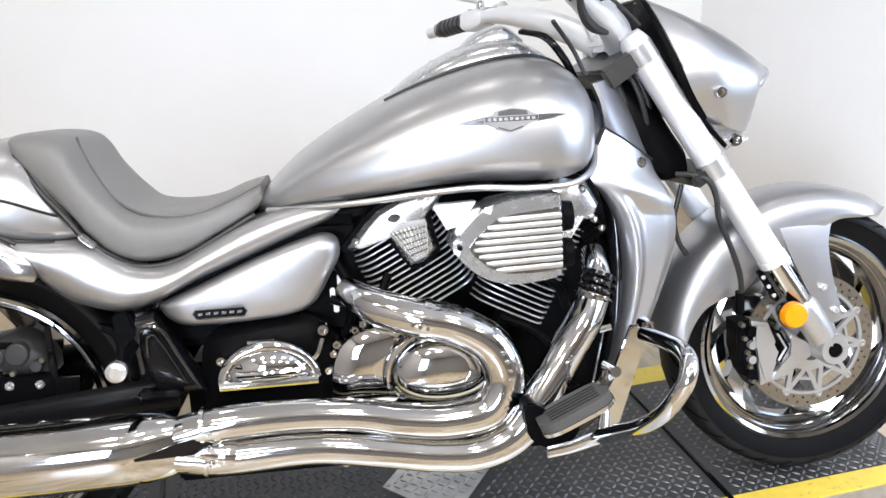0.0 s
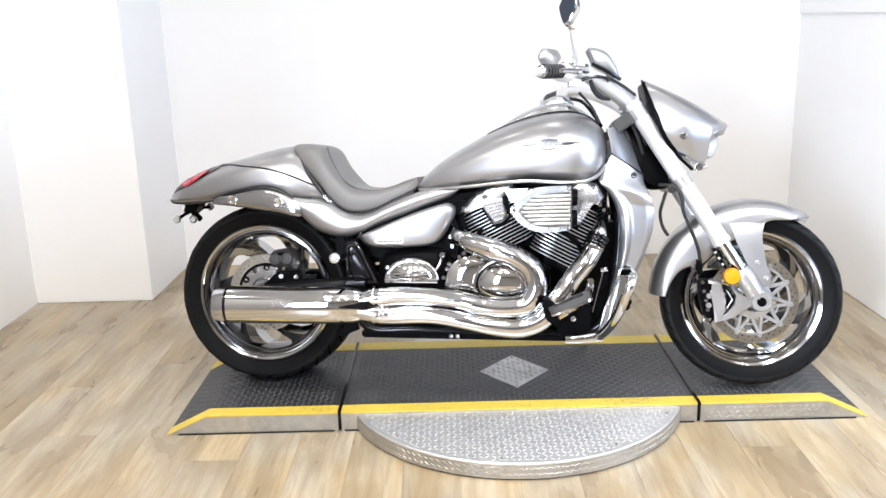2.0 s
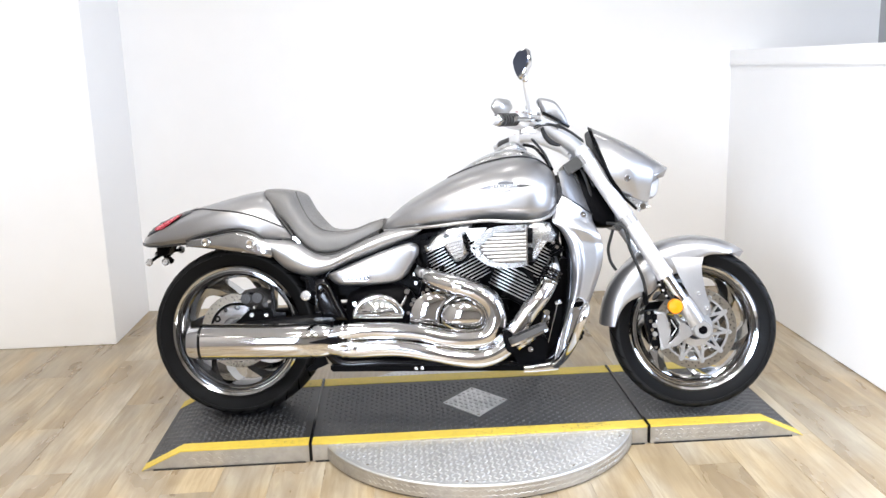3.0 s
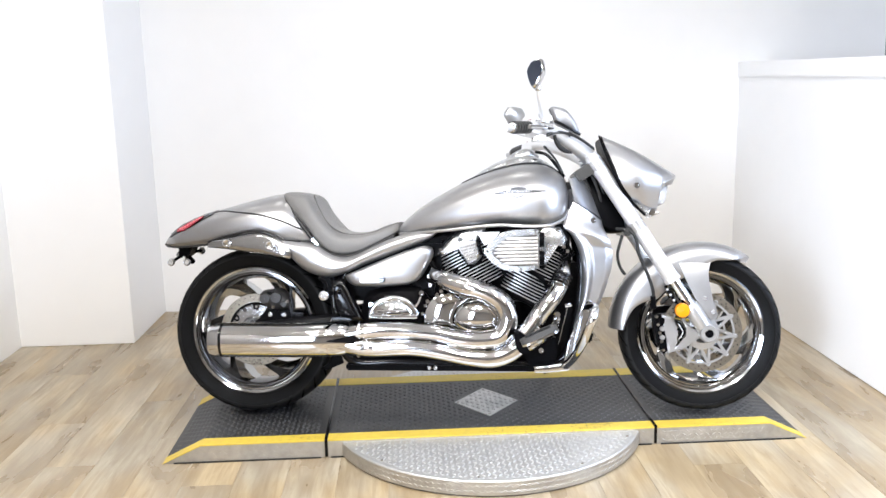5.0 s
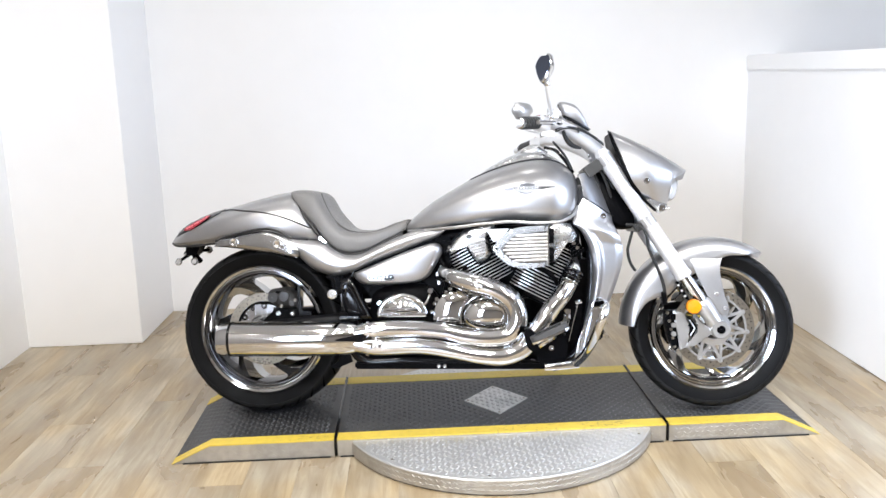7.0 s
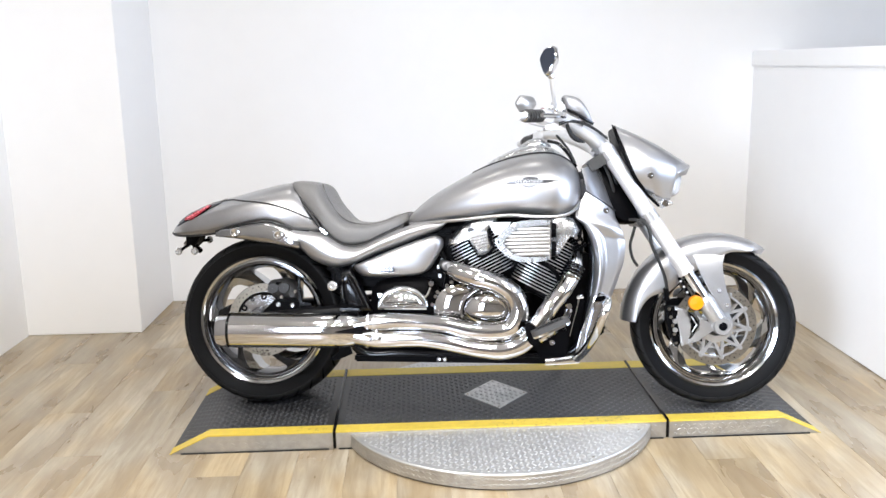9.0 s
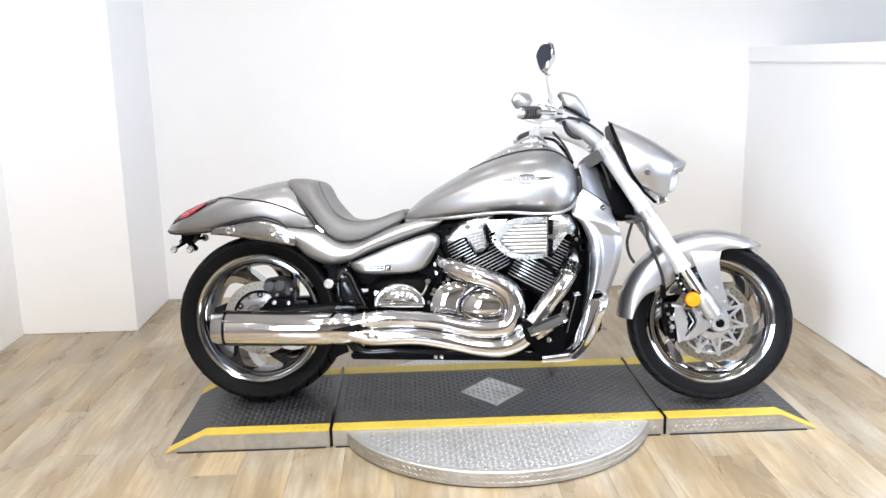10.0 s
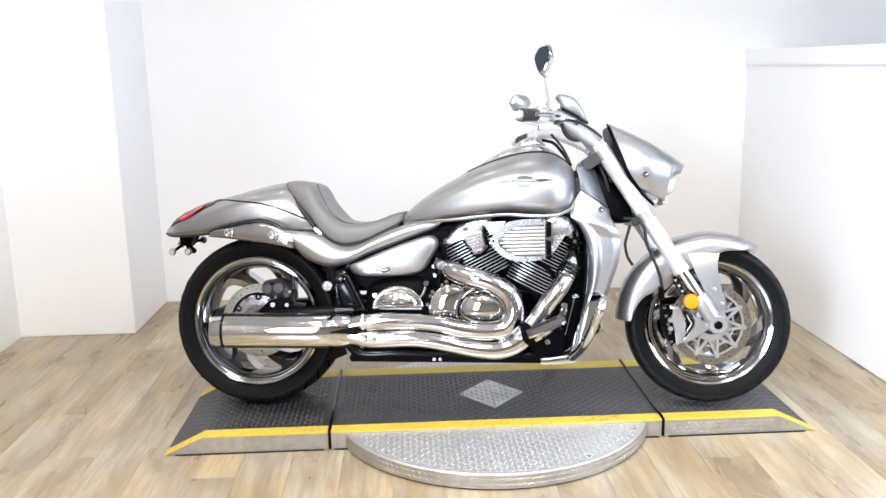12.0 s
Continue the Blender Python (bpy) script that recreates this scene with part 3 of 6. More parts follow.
def wheel(name, x, h, r_out, half, rim_r, rim_half, disc_w, disc_r, sipes, phase, label):
    hub = part(name, lathe([(0.018, -rim_half * 0.8), (0.042, -rim_half * 0.75), (0.042, rim_half * 0.75), (0.03, rim_half * 0.8), (0.018, rim_half * 0.8)], 32, x, h), CHROME, bike, label)
    wall = r_out - rim_r
    prof = []
    for k in np.linspace(-1, 1, 25):
        a = k * math.radians(118)
        prof.append((rim_r + 0.004 + wall * (0.5 + 0.5 * math.cos(a * 0.76 if abs(k) > 0 else 0)) ** 0.72 * (1.0 if abs(k) < 0.98 else 0.97), half * math.copysign(abs(math.sin(a * 0.78)) ** 0.85, a) * (1 if abs(k) < 0.8 else 0.985)))
    prof = [(rim_r - 0.006, -rim_half * 0.9)] + prof + [(rim_r - 0.006, rim_half * 0.9)]
    part("tyre", lathe(prof, 96, x, h), RUBBER, hub, "black road tyre with cut grooves", 50)
    band = [(rim_r + 0.0055 + wall * (0.5 + 0.5 * math.cos(k * math.radians(118) * 0.76)) ** 0.72, half * math.copysign(abs(math.sin(k * math.radians(118) * 0.78)) ** 0.85, k) * 1.006) for k in np.linspace(-1.0, 1.0, 25)]
    part("tread_band", lathe(band + [(band[-1][0] - 0.004, band[-1][1]), (band[0][0] - 0.004, band[0][1])], 96, x, h), TREADRUB, hub, "tread band a little lighter than the sidewall", 50)
    # the lip is bright and stepped; the drop behind it carries its dark reflection in colour
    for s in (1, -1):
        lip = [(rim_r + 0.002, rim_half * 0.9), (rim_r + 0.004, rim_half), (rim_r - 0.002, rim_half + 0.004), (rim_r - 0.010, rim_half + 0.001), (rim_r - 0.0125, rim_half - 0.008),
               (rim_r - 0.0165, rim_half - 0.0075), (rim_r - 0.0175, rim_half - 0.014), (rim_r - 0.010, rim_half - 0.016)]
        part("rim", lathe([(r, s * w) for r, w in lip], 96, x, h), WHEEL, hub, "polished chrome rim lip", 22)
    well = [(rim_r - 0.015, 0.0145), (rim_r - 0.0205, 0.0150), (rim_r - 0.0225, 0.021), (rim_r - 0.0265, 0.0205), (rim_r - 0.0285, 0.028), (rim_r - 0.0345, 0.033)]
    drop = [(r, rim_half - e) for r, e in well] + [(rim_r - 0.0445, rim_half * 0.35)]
    part("barrel", lathe(drop + [(r, -w) for r, w in drop[::-1]] + [(rim_r - 0.006, -rim_half * 0.7), (rim_r - 0.006, rim_half * 0.7)], 96, x, h), BARREL if name == "rear_wheel" else WELL, hub, "polished rim barrel, dark reflection put in its colour", 22)
    for i in range(6):
        a0 = math.pi * i / 3 + phase
        pts_in, pts_out = [], []
        for t in np.linspace(0, 1, 9):
            r = 0.036 + t * (rim_r - 0.03 - 0.036)
            sw = 0.85 * t ** 1.4
            wd = (0.62 * (1 - t) ** 1.5 + 0.24 + 0.42 * t ** 4)
            pts_in.append((r, a0 + sw - wd * 0.5))
            pts_out.append((r, a0 + sw + wd * 0.5))
        bm, rings = bmesh.new(), []
        for (r, a), (r2, b) in zip(pts_in, pts_out):
            zt = rim_half * (0.62 - 0.25 * (r / rim_r))
            mid = 0.5 * (a + b)
            rings.append([V(x + r * math.cos(a), zt - 0.01, h + r * math.sin(a)), V(x + r * math.cos(mid), zt + 0.006, h + r * math.sin(mid)), V(x + r * math.cos(b), zt - 0.01, h + r * math.sin(b)),
                          V(x + r * math.cos(b), -zt, h + r * math.sin(b)), V(x + r * math.cos(a), -zt, h + r * math.sin(a))])
        skin(bm, rings)
        bmesh.ops.bevel(bm, geom=[e for e in bm.edges if e.calc_face_angle(0) > 0.7], offset=0.003, segments=2, affect="EDGES", clamp_overlap=True)
        part("spoke", bm, WHEEL, hub)
    # brake disc: drilled ring carried on a star
    for side in ((1, -1) if name == "front_wheel" else (1,)):
        w = side * disc_w
        disc = part("brake_disc", lathe([(disc_r - 0.033, w - 0.0025), (disc_r - 0.0015, w - 0.0025), (disc_r, w), (disc_r - 0.0015, w + 0.0025), (disc_r - 0.033, w + 0.0025)], 72, x, h), STEEL, hub, "drilled steel brake disc")
        bm = bmesh.new()
        for i in range(36):
            a = 2 * math.pi * i / 36
            for q in (0, 1):
                r = disc_r - 0.011 - 0.011 * q
                aa = a + q * 0.09
                c = V(x + r * math.cos(aa), w, h + r * math.sin(aa))
                ring = [c + Vector((0.0032 * math.cos(k), -side * 0.0028, 0.0032 * math.sin(k))) for k in np.linspace(0, 2 * math.pi, 7, endpoint=False)]
                bm.faces.new([bm.verts.new(p) for p in ring])
        part("drill_hole", bm, BLACK, disc)["kind"] = "stuff"
        metal = LOWER if name == "front_wheel" else CAST

        def bar(p, q, wide):
            """A flat bar of the carrier between two places given as radius and angle."""
            a2, b2 = V(x + p[0] * math.cos(p[1]), w + side * 0.004, h + p[0] * math.sin(p[1])), V(x + q[0] * math.cos(q[1]), w + side * 0.003, h + q[0] * math.sin(q[1]))
            d2 = (b2 - a2).normalized()
            n2, up2 = Vector((-d2.z, 0, d2.x)), Vector((0, -side * 0.0035, 0))
            bm2 = bmesh.new()
            skin(bm2, [[c2 - n2 * wide - up2, c2 + n2 * wide - up2, c2 + n2 * wide * 0.8 + up2, c2 - n2 * wide * 0.8 + up2] for c2 in (a2, b2)])
            return bm2
        if name == "rear_wheel":
            part("carrier_plate", lathe([(0.036, w - 0.003), (disc_r - 0.032, w - 0.003), (disc_r - 0.032, w + 0.003), (0.06, w + 0.004), (0.05, w + 0.011), (0.036, w + 0.011)], 60, x, h), STRUT, disc, "silver brake disc carrier")
            part("carrier_gap", lathe([(disc_r - 0.043, w + 0.0035), (disc_r - 0.0335, w + 0.0035), (disc_r - 0.0335, w + 0.0046), (disc_r - 0.043, w + 0.0046)], 60, x, h), BLACK, disc, "dark scalloped gap")
            for i in range(12):
                a = 2 * math.pi * i / 12
                part("carrier_hole", disc_bolt(x + 0.090 * math.cos(a), w + 0.005, h + 0.090 * math.sin(a), 0.0125 if i % 2 else 0.008, 0.006, 14), BLACK, disc)
            continue
        for i in range(10):
            a = 2 * math.pi * i / 10 + 0.2
            r1, step = disc_r - 0.028, math.pi / 10
            for da in (-step, step):
                part("carrier_arm", bar((0.056, a), (r1, a + da), 0.0062), metal, disc)
            part("carrier_link", bar((0.086, a - 0.23), (0.086, a + 0.23), 0.0036), metal, disc)
            part("rivet", disc_bolt(x + (r1 + 0.001) * math.cos(a + step), w + side * 0.0075, h + (r1 + 0.001) * math.sin(a + step), 0.0085, side * 0.01), metal, disc)
        part("carrier_rim", lathe([(disc_r - 0.036, w - 0.003), (disc_r - 0.029, w - 0.003), (disc_r - 0.029, w + side * 0.0045), (disc_r - 0.036, w + side * 0.0045)], 60, x, h), metal, disc)
        part("carrier_ring", lathe([(0.038, w - 0.004), (0.062, w - 0.004), (0.064, w + side * 0.008), (0.04, w + side * 0.012)], 40, x, h), LOWER if name == "front_wheel" else STRUT, disc)
    # grooves cut across the tread
    bm = bmesh.new()
    for i in range(sipes):
        a = 2 * math.pi * i / sipes
        for s in (1, -1):
            ring = []
            for t in np.linspace(0, 1, 5):
                aa = a + s * 0.03 + t * 0.17
                k = 0.2 + 0.77 * t
                rr = rim_r + 0.005 + wall * (0.5 + 0.5 * math.cos(k * math.radians(118) * 0.76)) ** 0.72 + 0.0014
                ww = s * half * 1.02 * abs(math.sin(k * math.radians(118) * 0.78)) ** 0.85
                ring.append((aa, rr, ww))
            lo = [bm.verts.new(V(x + r * math.cos(q - 0.011), w2, h + r * math.sin(q - 0.011))) for q, r, w2 in ring]
            hi = [bm.verts.new(V(x + r * math.cos(q + 0.011), w2, h + r * math.sin(q + 0.011))) for q, r, w2 in ring]
            for t in range(4):
                bm.faces.new((lo[t], lo[t + 1], hi[t + 1], hi[t]))
    part("tread_groove", bm, GROOVE, hub)["kind"] = "stuff"
    return hub


rear_wheel = wheel("rear_wheel", RX, RH, 0.317, 0.108, 0.245, 0.094, 0.072, 0.141, 30, 0.42, "chrome rear wheel with curved blade spokes")
front_wheel = wheel("front_wheel", FX, FH, 0.297, 0.058, 0.233, 0.044, 0.062, 0.150, 30, 0.08, "chrome front wheel with curved blade spokes")

# fuel tank and its console
TANK = [(-0.292, 0.692, -0.292, 0.712, 0.10), (-0.26, 0.690, -0.262, 0.745, 0.15), (-0.20, 0.695, -0.205, 0.793, 0.18), (-0.10, 0.703, -0.11, 0.851, 0.215), (0.0, 0.715, -0.01, 0.902, 0.24),
        (0.10, 0.722, 0.09, 0.939, 0.256), (0.20, 0.717, 0.19, 0.958, 0.262), (0.27, 0.717, 0.26, 0.952, 0.256), (0.32, 0.733, 0.315, 0.925, 0.225), (0.348, 0.775, 0.347, 0.885, 0.16), (0.357, 0.80, 0.357, 0.85, 0.08)]
part("fuel_tank", hull(TANK, 60, 40, low=0.36, top_e=0.85, side_e=0.68), SILVER, bike, "silver metallic teardrop fuel tank", 60)
part("tank_lip", tube([V(-0.275, 0.145, 0.692), V(-0.116, 0.206, 0.703), V(0.0, 0.232, 0.715), V(0.1, 0.25, 0.722), V(0.2, 0.257, 0.717), V(0.28, 0.248, 0.72), V(0.325, 0.215, 0.74), V(0.348, 0.16, 0.775)], 0.006, 8, 44), SILVER, bike)
DASH = [(-0.055, 0.86, -0.055, 0.872, 0.02), (0.0, 0.875, -0.005, 0.912, 0.06), (0.07, 0.90, 0.06, 0.952, 0.09), (0.15, 0.91, 0.14, 0.984, 0.105), (0.22, 0.91, 0.22, 0.99, 0.105), (0.28, 0.90, 0.29, 0.955, 0.08), (0.335, 0.87, 0.345, 0.908, 0.03)]
part("console", hull(DASH, 40, 28, side_e=0.8), CONSOLE, bike, "brushed chrome tank console")
part("console_seam", tube([V(-0.043, 0.111, 0.881), V(0.011, 0.123, 0.904), V(0.063, 0.135, 0.922), V(0.117, 0.137, 0.938), V(0.161, 0.137, 0.947), V(0.204, 0.134, 0.951), V(0.245, 0.122, 0.950), V(0.29, 0.10, 0.937), V(0.325, 0.07, 0.915), V(0.347, 0.04, 0.888)], 0.0036, 8, 44), PIPING, bike)
part("console_gauge", hull([(0.10, 0.955, 0.11, 0.965, 0.02), (0.15, 0.965, 0.15, 1.002, 0.05), (0.20, 0.968, 0.205, 1.018, 0.055), (0.24, 0.965, 0.25, 0.99, 0.03)], 16, 18), CONSOLE, bike)
for w in (0.055, 0.075):
    part("console_cable", tube([V(0.235, w, 1.0), V(0.275, w + 0.03, 0.985), V(0.31, w + 0.03, 0.945), V(0.34, w, 0.905)], 0.005, 8, 20), GLOSS, bike)
part("fuel_cap", lathe([(0.001, 0), (0.03, 0), (0.034, 0.006), (0.034, 0.012), (0.028, 0.017), (0.001, 0.018)], 24), CHROME, bike).matrix_local = pose(0.09, 0, 0.955, 90, 0, 0)

# winged tank emblem
def tank_w(x):
    return float(np.interp(x, (0.036, 0.1, 0.15, 0.2, 0.255), (0.236, 0.252, 0.258, 0.259, 0.254)))


CREST = [(0.118, 0.846), (0.134, 0.848), (0.139, 0.855), (0.168, 0.860), (0.198, 0.855), (0.203, 0.848), (0.216, 0.846), (0.214, 0.835), (0.198, 0.832), (0.185, 0.822), (0.164, 0.815), (0.142, 0.822), (0.131, 0.831), (0.117, 0.834)]
emb = part("emblem", plate(CREST, 0.25, 0.2615, 0.0012), LOWER, bike, "winged badge drawn as plain shapes")
part("crest", plate([(0.142, 0.8465), (0.143, 0.8535), (0.168, 0.8575), (0.194, 0.8535), (0.195, 0.8465)], 0.258, 0.2624, 0.0006), EMBLEM, emb)
part("name_panel", plate([(0.119, 0.8445), (0.214, 0.8445), (0.212, 0.8362), (0.12, 0.8362)], 0.258, 0.2622, 0.0006), EMBLEM, emb)
for i in range(9):
    bar_x = 0.124 + 0.0097 * i
    part("badge_bar", plate([(bar_x, 0.843), (bar_x + 0.0062, 0.843), (bar_x + 0.0062, 0.8377), (bar_x, 0.8377)], 0.262, 0.2634, 0), CAST, emb)
part("shield_line", tube([V(0.142, 0.262, 0.8265), V(0.164, 0.2625, 0.8195), V(0.186, 0.262, 0.8265)], 0.0011, 6), EMBLEM, emb)
for x0, x1, h0, h1 in ((0.058, 0.119, 0.831, 0.842), (0.078, 0.119, 0.833, 0.836), (0.213, 0.266, 0.843, 0.843), (0.213, 0.248, 0.837, 0.839)):
    part("wing", tube([V(x0, tank_w(x0) + 0.002, h0), V((x0 + x1) / 2, tank_w((x0 + x1) / 2) + 0.0022, (h0 + h1) / 2), V(x1, tank_w(x1) + 0.002, h1)], [0.0008, 0.0026, 0.0034] if x1 < 0.15 else [0.0034, 0.0026, 0.0008], 6, 10, flat=0.6), EMBLEM, emb)

# rear fender, seat cowl and tail
FEND = [(-1.242, 0.658, -1.242, 0.664, 0.02), (-1.20, 0.65, -1.208, 0.694, 0.08), (-1.14, 0.648, -1.16, 0.732, 0.12), (-1.03, 0.655, -1.06, 0.776, 0.155), (-0.93, 0.672, -0.96, 0.802, 0.18),
        (-0.83, 0.68, -0.855, 0.83, 0.192), (-0.74, 0.665, -0.77, 0.848, 0.192), (-0.66, 0.655, -0.71, 0.846, 0.18), (-0.60, 0.66, -0.66, 0.77, 0.16)]
part("rear_fender", hull(FEND, 50, 36, low=0.35, top_e=0.9, side_e=0.7), SILVER, bike, "silver metallic rear fender with seat cowl", 60)
fender_w = hull_w(FEND, 0.35, 0.9, 0.7)
SEAM = spline([(-1.01, 0.778), (-0.96, 0.784), (-0.90, 0.779), (-0.80, 0.768), (-0.72, 0.745), (-0.64, 0.71)], 30)
part("fender_seam", tube([V(x, fender_w(x, h) + 0.001, h) for x, h in SEAM], 0.0028, 6), PIPING, bike)
part("fender_seam", tube([V(x, fender_w(x, h) + 0.002, h) for x, h in ((-0.725, 0.672), (-0.69, 0.669), (-0.647, 0.667))], 0.0025, 6), PIPING, bike)


def fender_patch(columns, lift):
    """A thin cover lying on both flanks of the rear fender: columns of x, lower h and upper h."""
    bm, rings = bmesh.new(), []
    for x, lo, hi in columns:
        hs = [lo + (hi - lo) * q for q in (0, 0.2, 0.4, 0.6, 0.8, 0.92, 1)]
        ws = [fender_w(x, q) for q in hs]
        rings.append([V(x, w + lift, q + lift * 0.6) for w, q in zip(ws, hs)] + [V(x, max(w - 0.012, 0), q - 0.006) for w, q in zip(ws[::-1], hs[::-1])])
    skin(bm, rings)
    return bm


BEZEL = [(x, float(np.interp(x, (-1.19, -1.09, -1.0), (0.682, 0.722, 0.772))), float(np.interp(x, (-1.19, -1.16, -1.06, -1.0), (0.699, 0.726, 0.774, 0.790)))) for x in np.linspace(-1.19, -1.0, 20)]
LENS = [(x, float(np.interp(x, (-1.152, -1.12, -1.09, -1.044), (0.703, 0.708, 0.723, 0.758))), float(np.interp(x, (-1.152, -1.119, -1.056, -1.044), (0.713, 0.731, 0.765, 0.764)))) for x in np.linspace(-1.152, -1.044, 14)]
housing = part("tail_light_housing", fender_patch(BEZEL, 0.002), GLOSS, bike, "black tail light housing", 50)
lens = part("tail_light", fender_patch(LENS, 0.005), RED, bike, "dark red tail light lens", 50)
for i in range(8):
    x = -1.136 + 0.0115 * i
    h = float(np.interp(x, (-1.152, -1.12, -1.09, -1.044), (0.708, 0.719, 0.735, 0.761)))
    part("reflector_cell", disc_bolt(x, fender_w(x, h) + 0.008, h + 0.003, 0.0045, 0.006, 8), LEDRED, lens)
for s in (1, -1):
    TR_OUT = [(-1.007, 0.646), (-0.994, 0.665), (-0.934, 0.68), (-0.848, 0.698), (-0.794, 0.702), (-0.752, 0.691), (-0.72, 0.675), (-0.689, 0.65), (-0.672, 0.627), (-0.675, 0.606), (-0.70, 0.606), (-0.764, 0.619), (-0.849, 0.629), (-0.934, 0.64)]
    strut = part("fender_strut", pillow(TR_OUT, 0.2, 0.214, 60, flatness=0.5, side=s, tilt=(0.12, 0)), STRUT, bike, "chrome fender strut cover")
    for x, h, w in ((-0.92, 0.661, 0.215), (-0.748, 0.652, 0.236)):
        part("bolt", lathe([(0.006, s * (w - 0.014)), (0.006, s * (w - 0.009)), (0.011, s * (w - 0.007)), (0.0135, s * (w - 0.0065)), (0.0165, s * (w - 0.009)), (0.017, s * (w - 0.014))], 24, x, h), CHROME, strut)
        part("bolt_recess", disc_bolt(x, s * (w - 0.0105), h, 0.0075, s * 0.004), STEEL, strut)
    part("strut_edge", tube([V(-1.005, s * 0.172, 0.666), V(-0.934, s * 0.187, 0.687), V(-0.848, s * 0.2, 0.705), V(-0.794, s * 0.206, 0.709), V(-0.745, s * 0.212, 0.697), V(-0.70, s * 0.21, 0.672)], 0.0045, 8, 30), PIPING, bike)
part("fender_edge", tube([V(-1.236, 0.03, 0.656), V(-1.2, 0.08, 0.649), V(-1.14, 0.121, 0.647), V(-1.07, 0.147, 0.651), V(-1.01, 0.163, 0.657)], 0.0045, 8, 24), PIPING, bike)
# plate bracket and lamps under the tail
part("plate_bracket", tube([V(-1.16, 0.0, 0.66), V(-1.175, 0.0, 0.63), V(-1.15, 0.01, 0.60), V(-1.13, 0.02, 0.585)], 0.011, 8, 12), BLACK, bike)
part("bracket_plate", plate([(-1.186, 0.64), (-1.125, 0.648), (-1.14, 0.618), (-1.155, 0.605), (-1.185, 0.612)], -0.03, 0.03, 0.003), BLACK, bike)
for x, h, w in ((-1.212, 0.584, 0.035), (-1.136, 0.586, 0.06), (-1.209, 0.612, -0.04), (-1.121, 0.628, -0.05)):
    part("indicator_stalk", tube([V(-1.165, 0.005, 0.622), V(x, w, h)], 0.006, 8), BLACK, bike)
    b = part("indicator", lathe([(0.008, w - 0.004), (0.0135, w - 0.003), (0.015, w + 0.004), (0.0115, w + 0.009), (0.0075, w + 0.005)], 16, x, h), CAST, bike, "small chrome rear indicator")
    part("indicator_lens", disc_bolt(x, w + 0.006, h, 0.009, 0.008), CLEAR, b)

# seat
SEAT = [(-0.724, 0.828, -0.728, 0.850, 0.118), (-0.712, 0.808, -0.716, 0.856, 0.138), (-0.668, 0.752, -0.628, 0.846, 0.158), (-0.625, 0.705, -0.59, 0.785, 0.168), (-0.582, 0.650, -0.552, 0.738, 0.172), (-0.52, 0.613, -0.515, 0.706, 0.174),
        (-0.435, 0.618, -0.44, 0.698, 0.168), (-0.372, 0.648, -0.385, 0.706, 0.155), (-0.305, 0.684, -0.335, 0.726, 0.132), (-0.282, 0.705, -0.29, 0.738, 0.11)]
part("seat", hull(SEAT, 56, 36, low=0.45, top_e=0.6, side_e=0.45, bottom_e=0.35), VINYL, bike, "stepped dark grey vinyl solo seat", 60)
part("seat_piping", tube([V(-0.712, 0.135, 0.82), V(-0.668, 0.163, 0.758), V(-0.626, 0.171, 0.706), V(-0.584, 0.176, 0.650), V(-0.552, 0.178, 0.628), V(-0.52, 0.178, 0.613), V(-0.478, 0.177, 0.609), V(-0.435, 0.172, 0.617), V(-0.372, 0.159, 0.647), V(-0.30, 0.135, 0.684)], 0.0055, 8, 50), PIPING, bike)
part("seat_welt", tube([V(x, w + 0.002, h) for x, h, w in spline([(-0.62, 0.842, 0.07), (-0.61, 0.822, 0.088), (-0.59, 0.783, 0.10), (-0.552, 0.732, 0.125), (-0.507, 0.701, 0.13), (-0.454, 0.690, 0.138), (-0.402, 0.693, 0.138), (-0.335, 0.715, 0.124), (-0.29, 0.734, 0.092)], 40)], 0.0028, 8), WELT, bike, "seam round the seat top")

# side panel under the seat, and the oval cover below it
S_TOP = [(-0.735, 0.676), (-0.665, 0.666), (-0.59, 0.658), (-0.559, 0.636), (-0.516, 0.612), (-0.474, 0.608), (-0.432, 0.617), (-0.39, 0.637), (-0.306, 0.675), (-0.222, 0.701), (-0.118, 0.714)]
S_BOT = [(-0.725, 0.662), (-0.701, 0.635), (-0.673, 0.599), (-0.631, 0.561), (-0.579, 0.539), (-0.536, 0.532), (-0.483, 0.545), (-0.409, 0.578), (-0.325, 0.609), (-0.242, 0.64), (-0.165, 0.668)]
COVER = [(-0.475, 0.54), (-0.406, 0.568), (-0.302, 0.61), (-0.219, 0.638), (-0.173, 0.648), (-0.151, 0.638), (-0.147, 0.613), (-0.168, 0.572), (-0.199, 0.525), (-0.23, 0.509), (-0.302, 0.5), (-0.386, 0.498), (-0.438, 0.502), (-0.465, 0.519)]
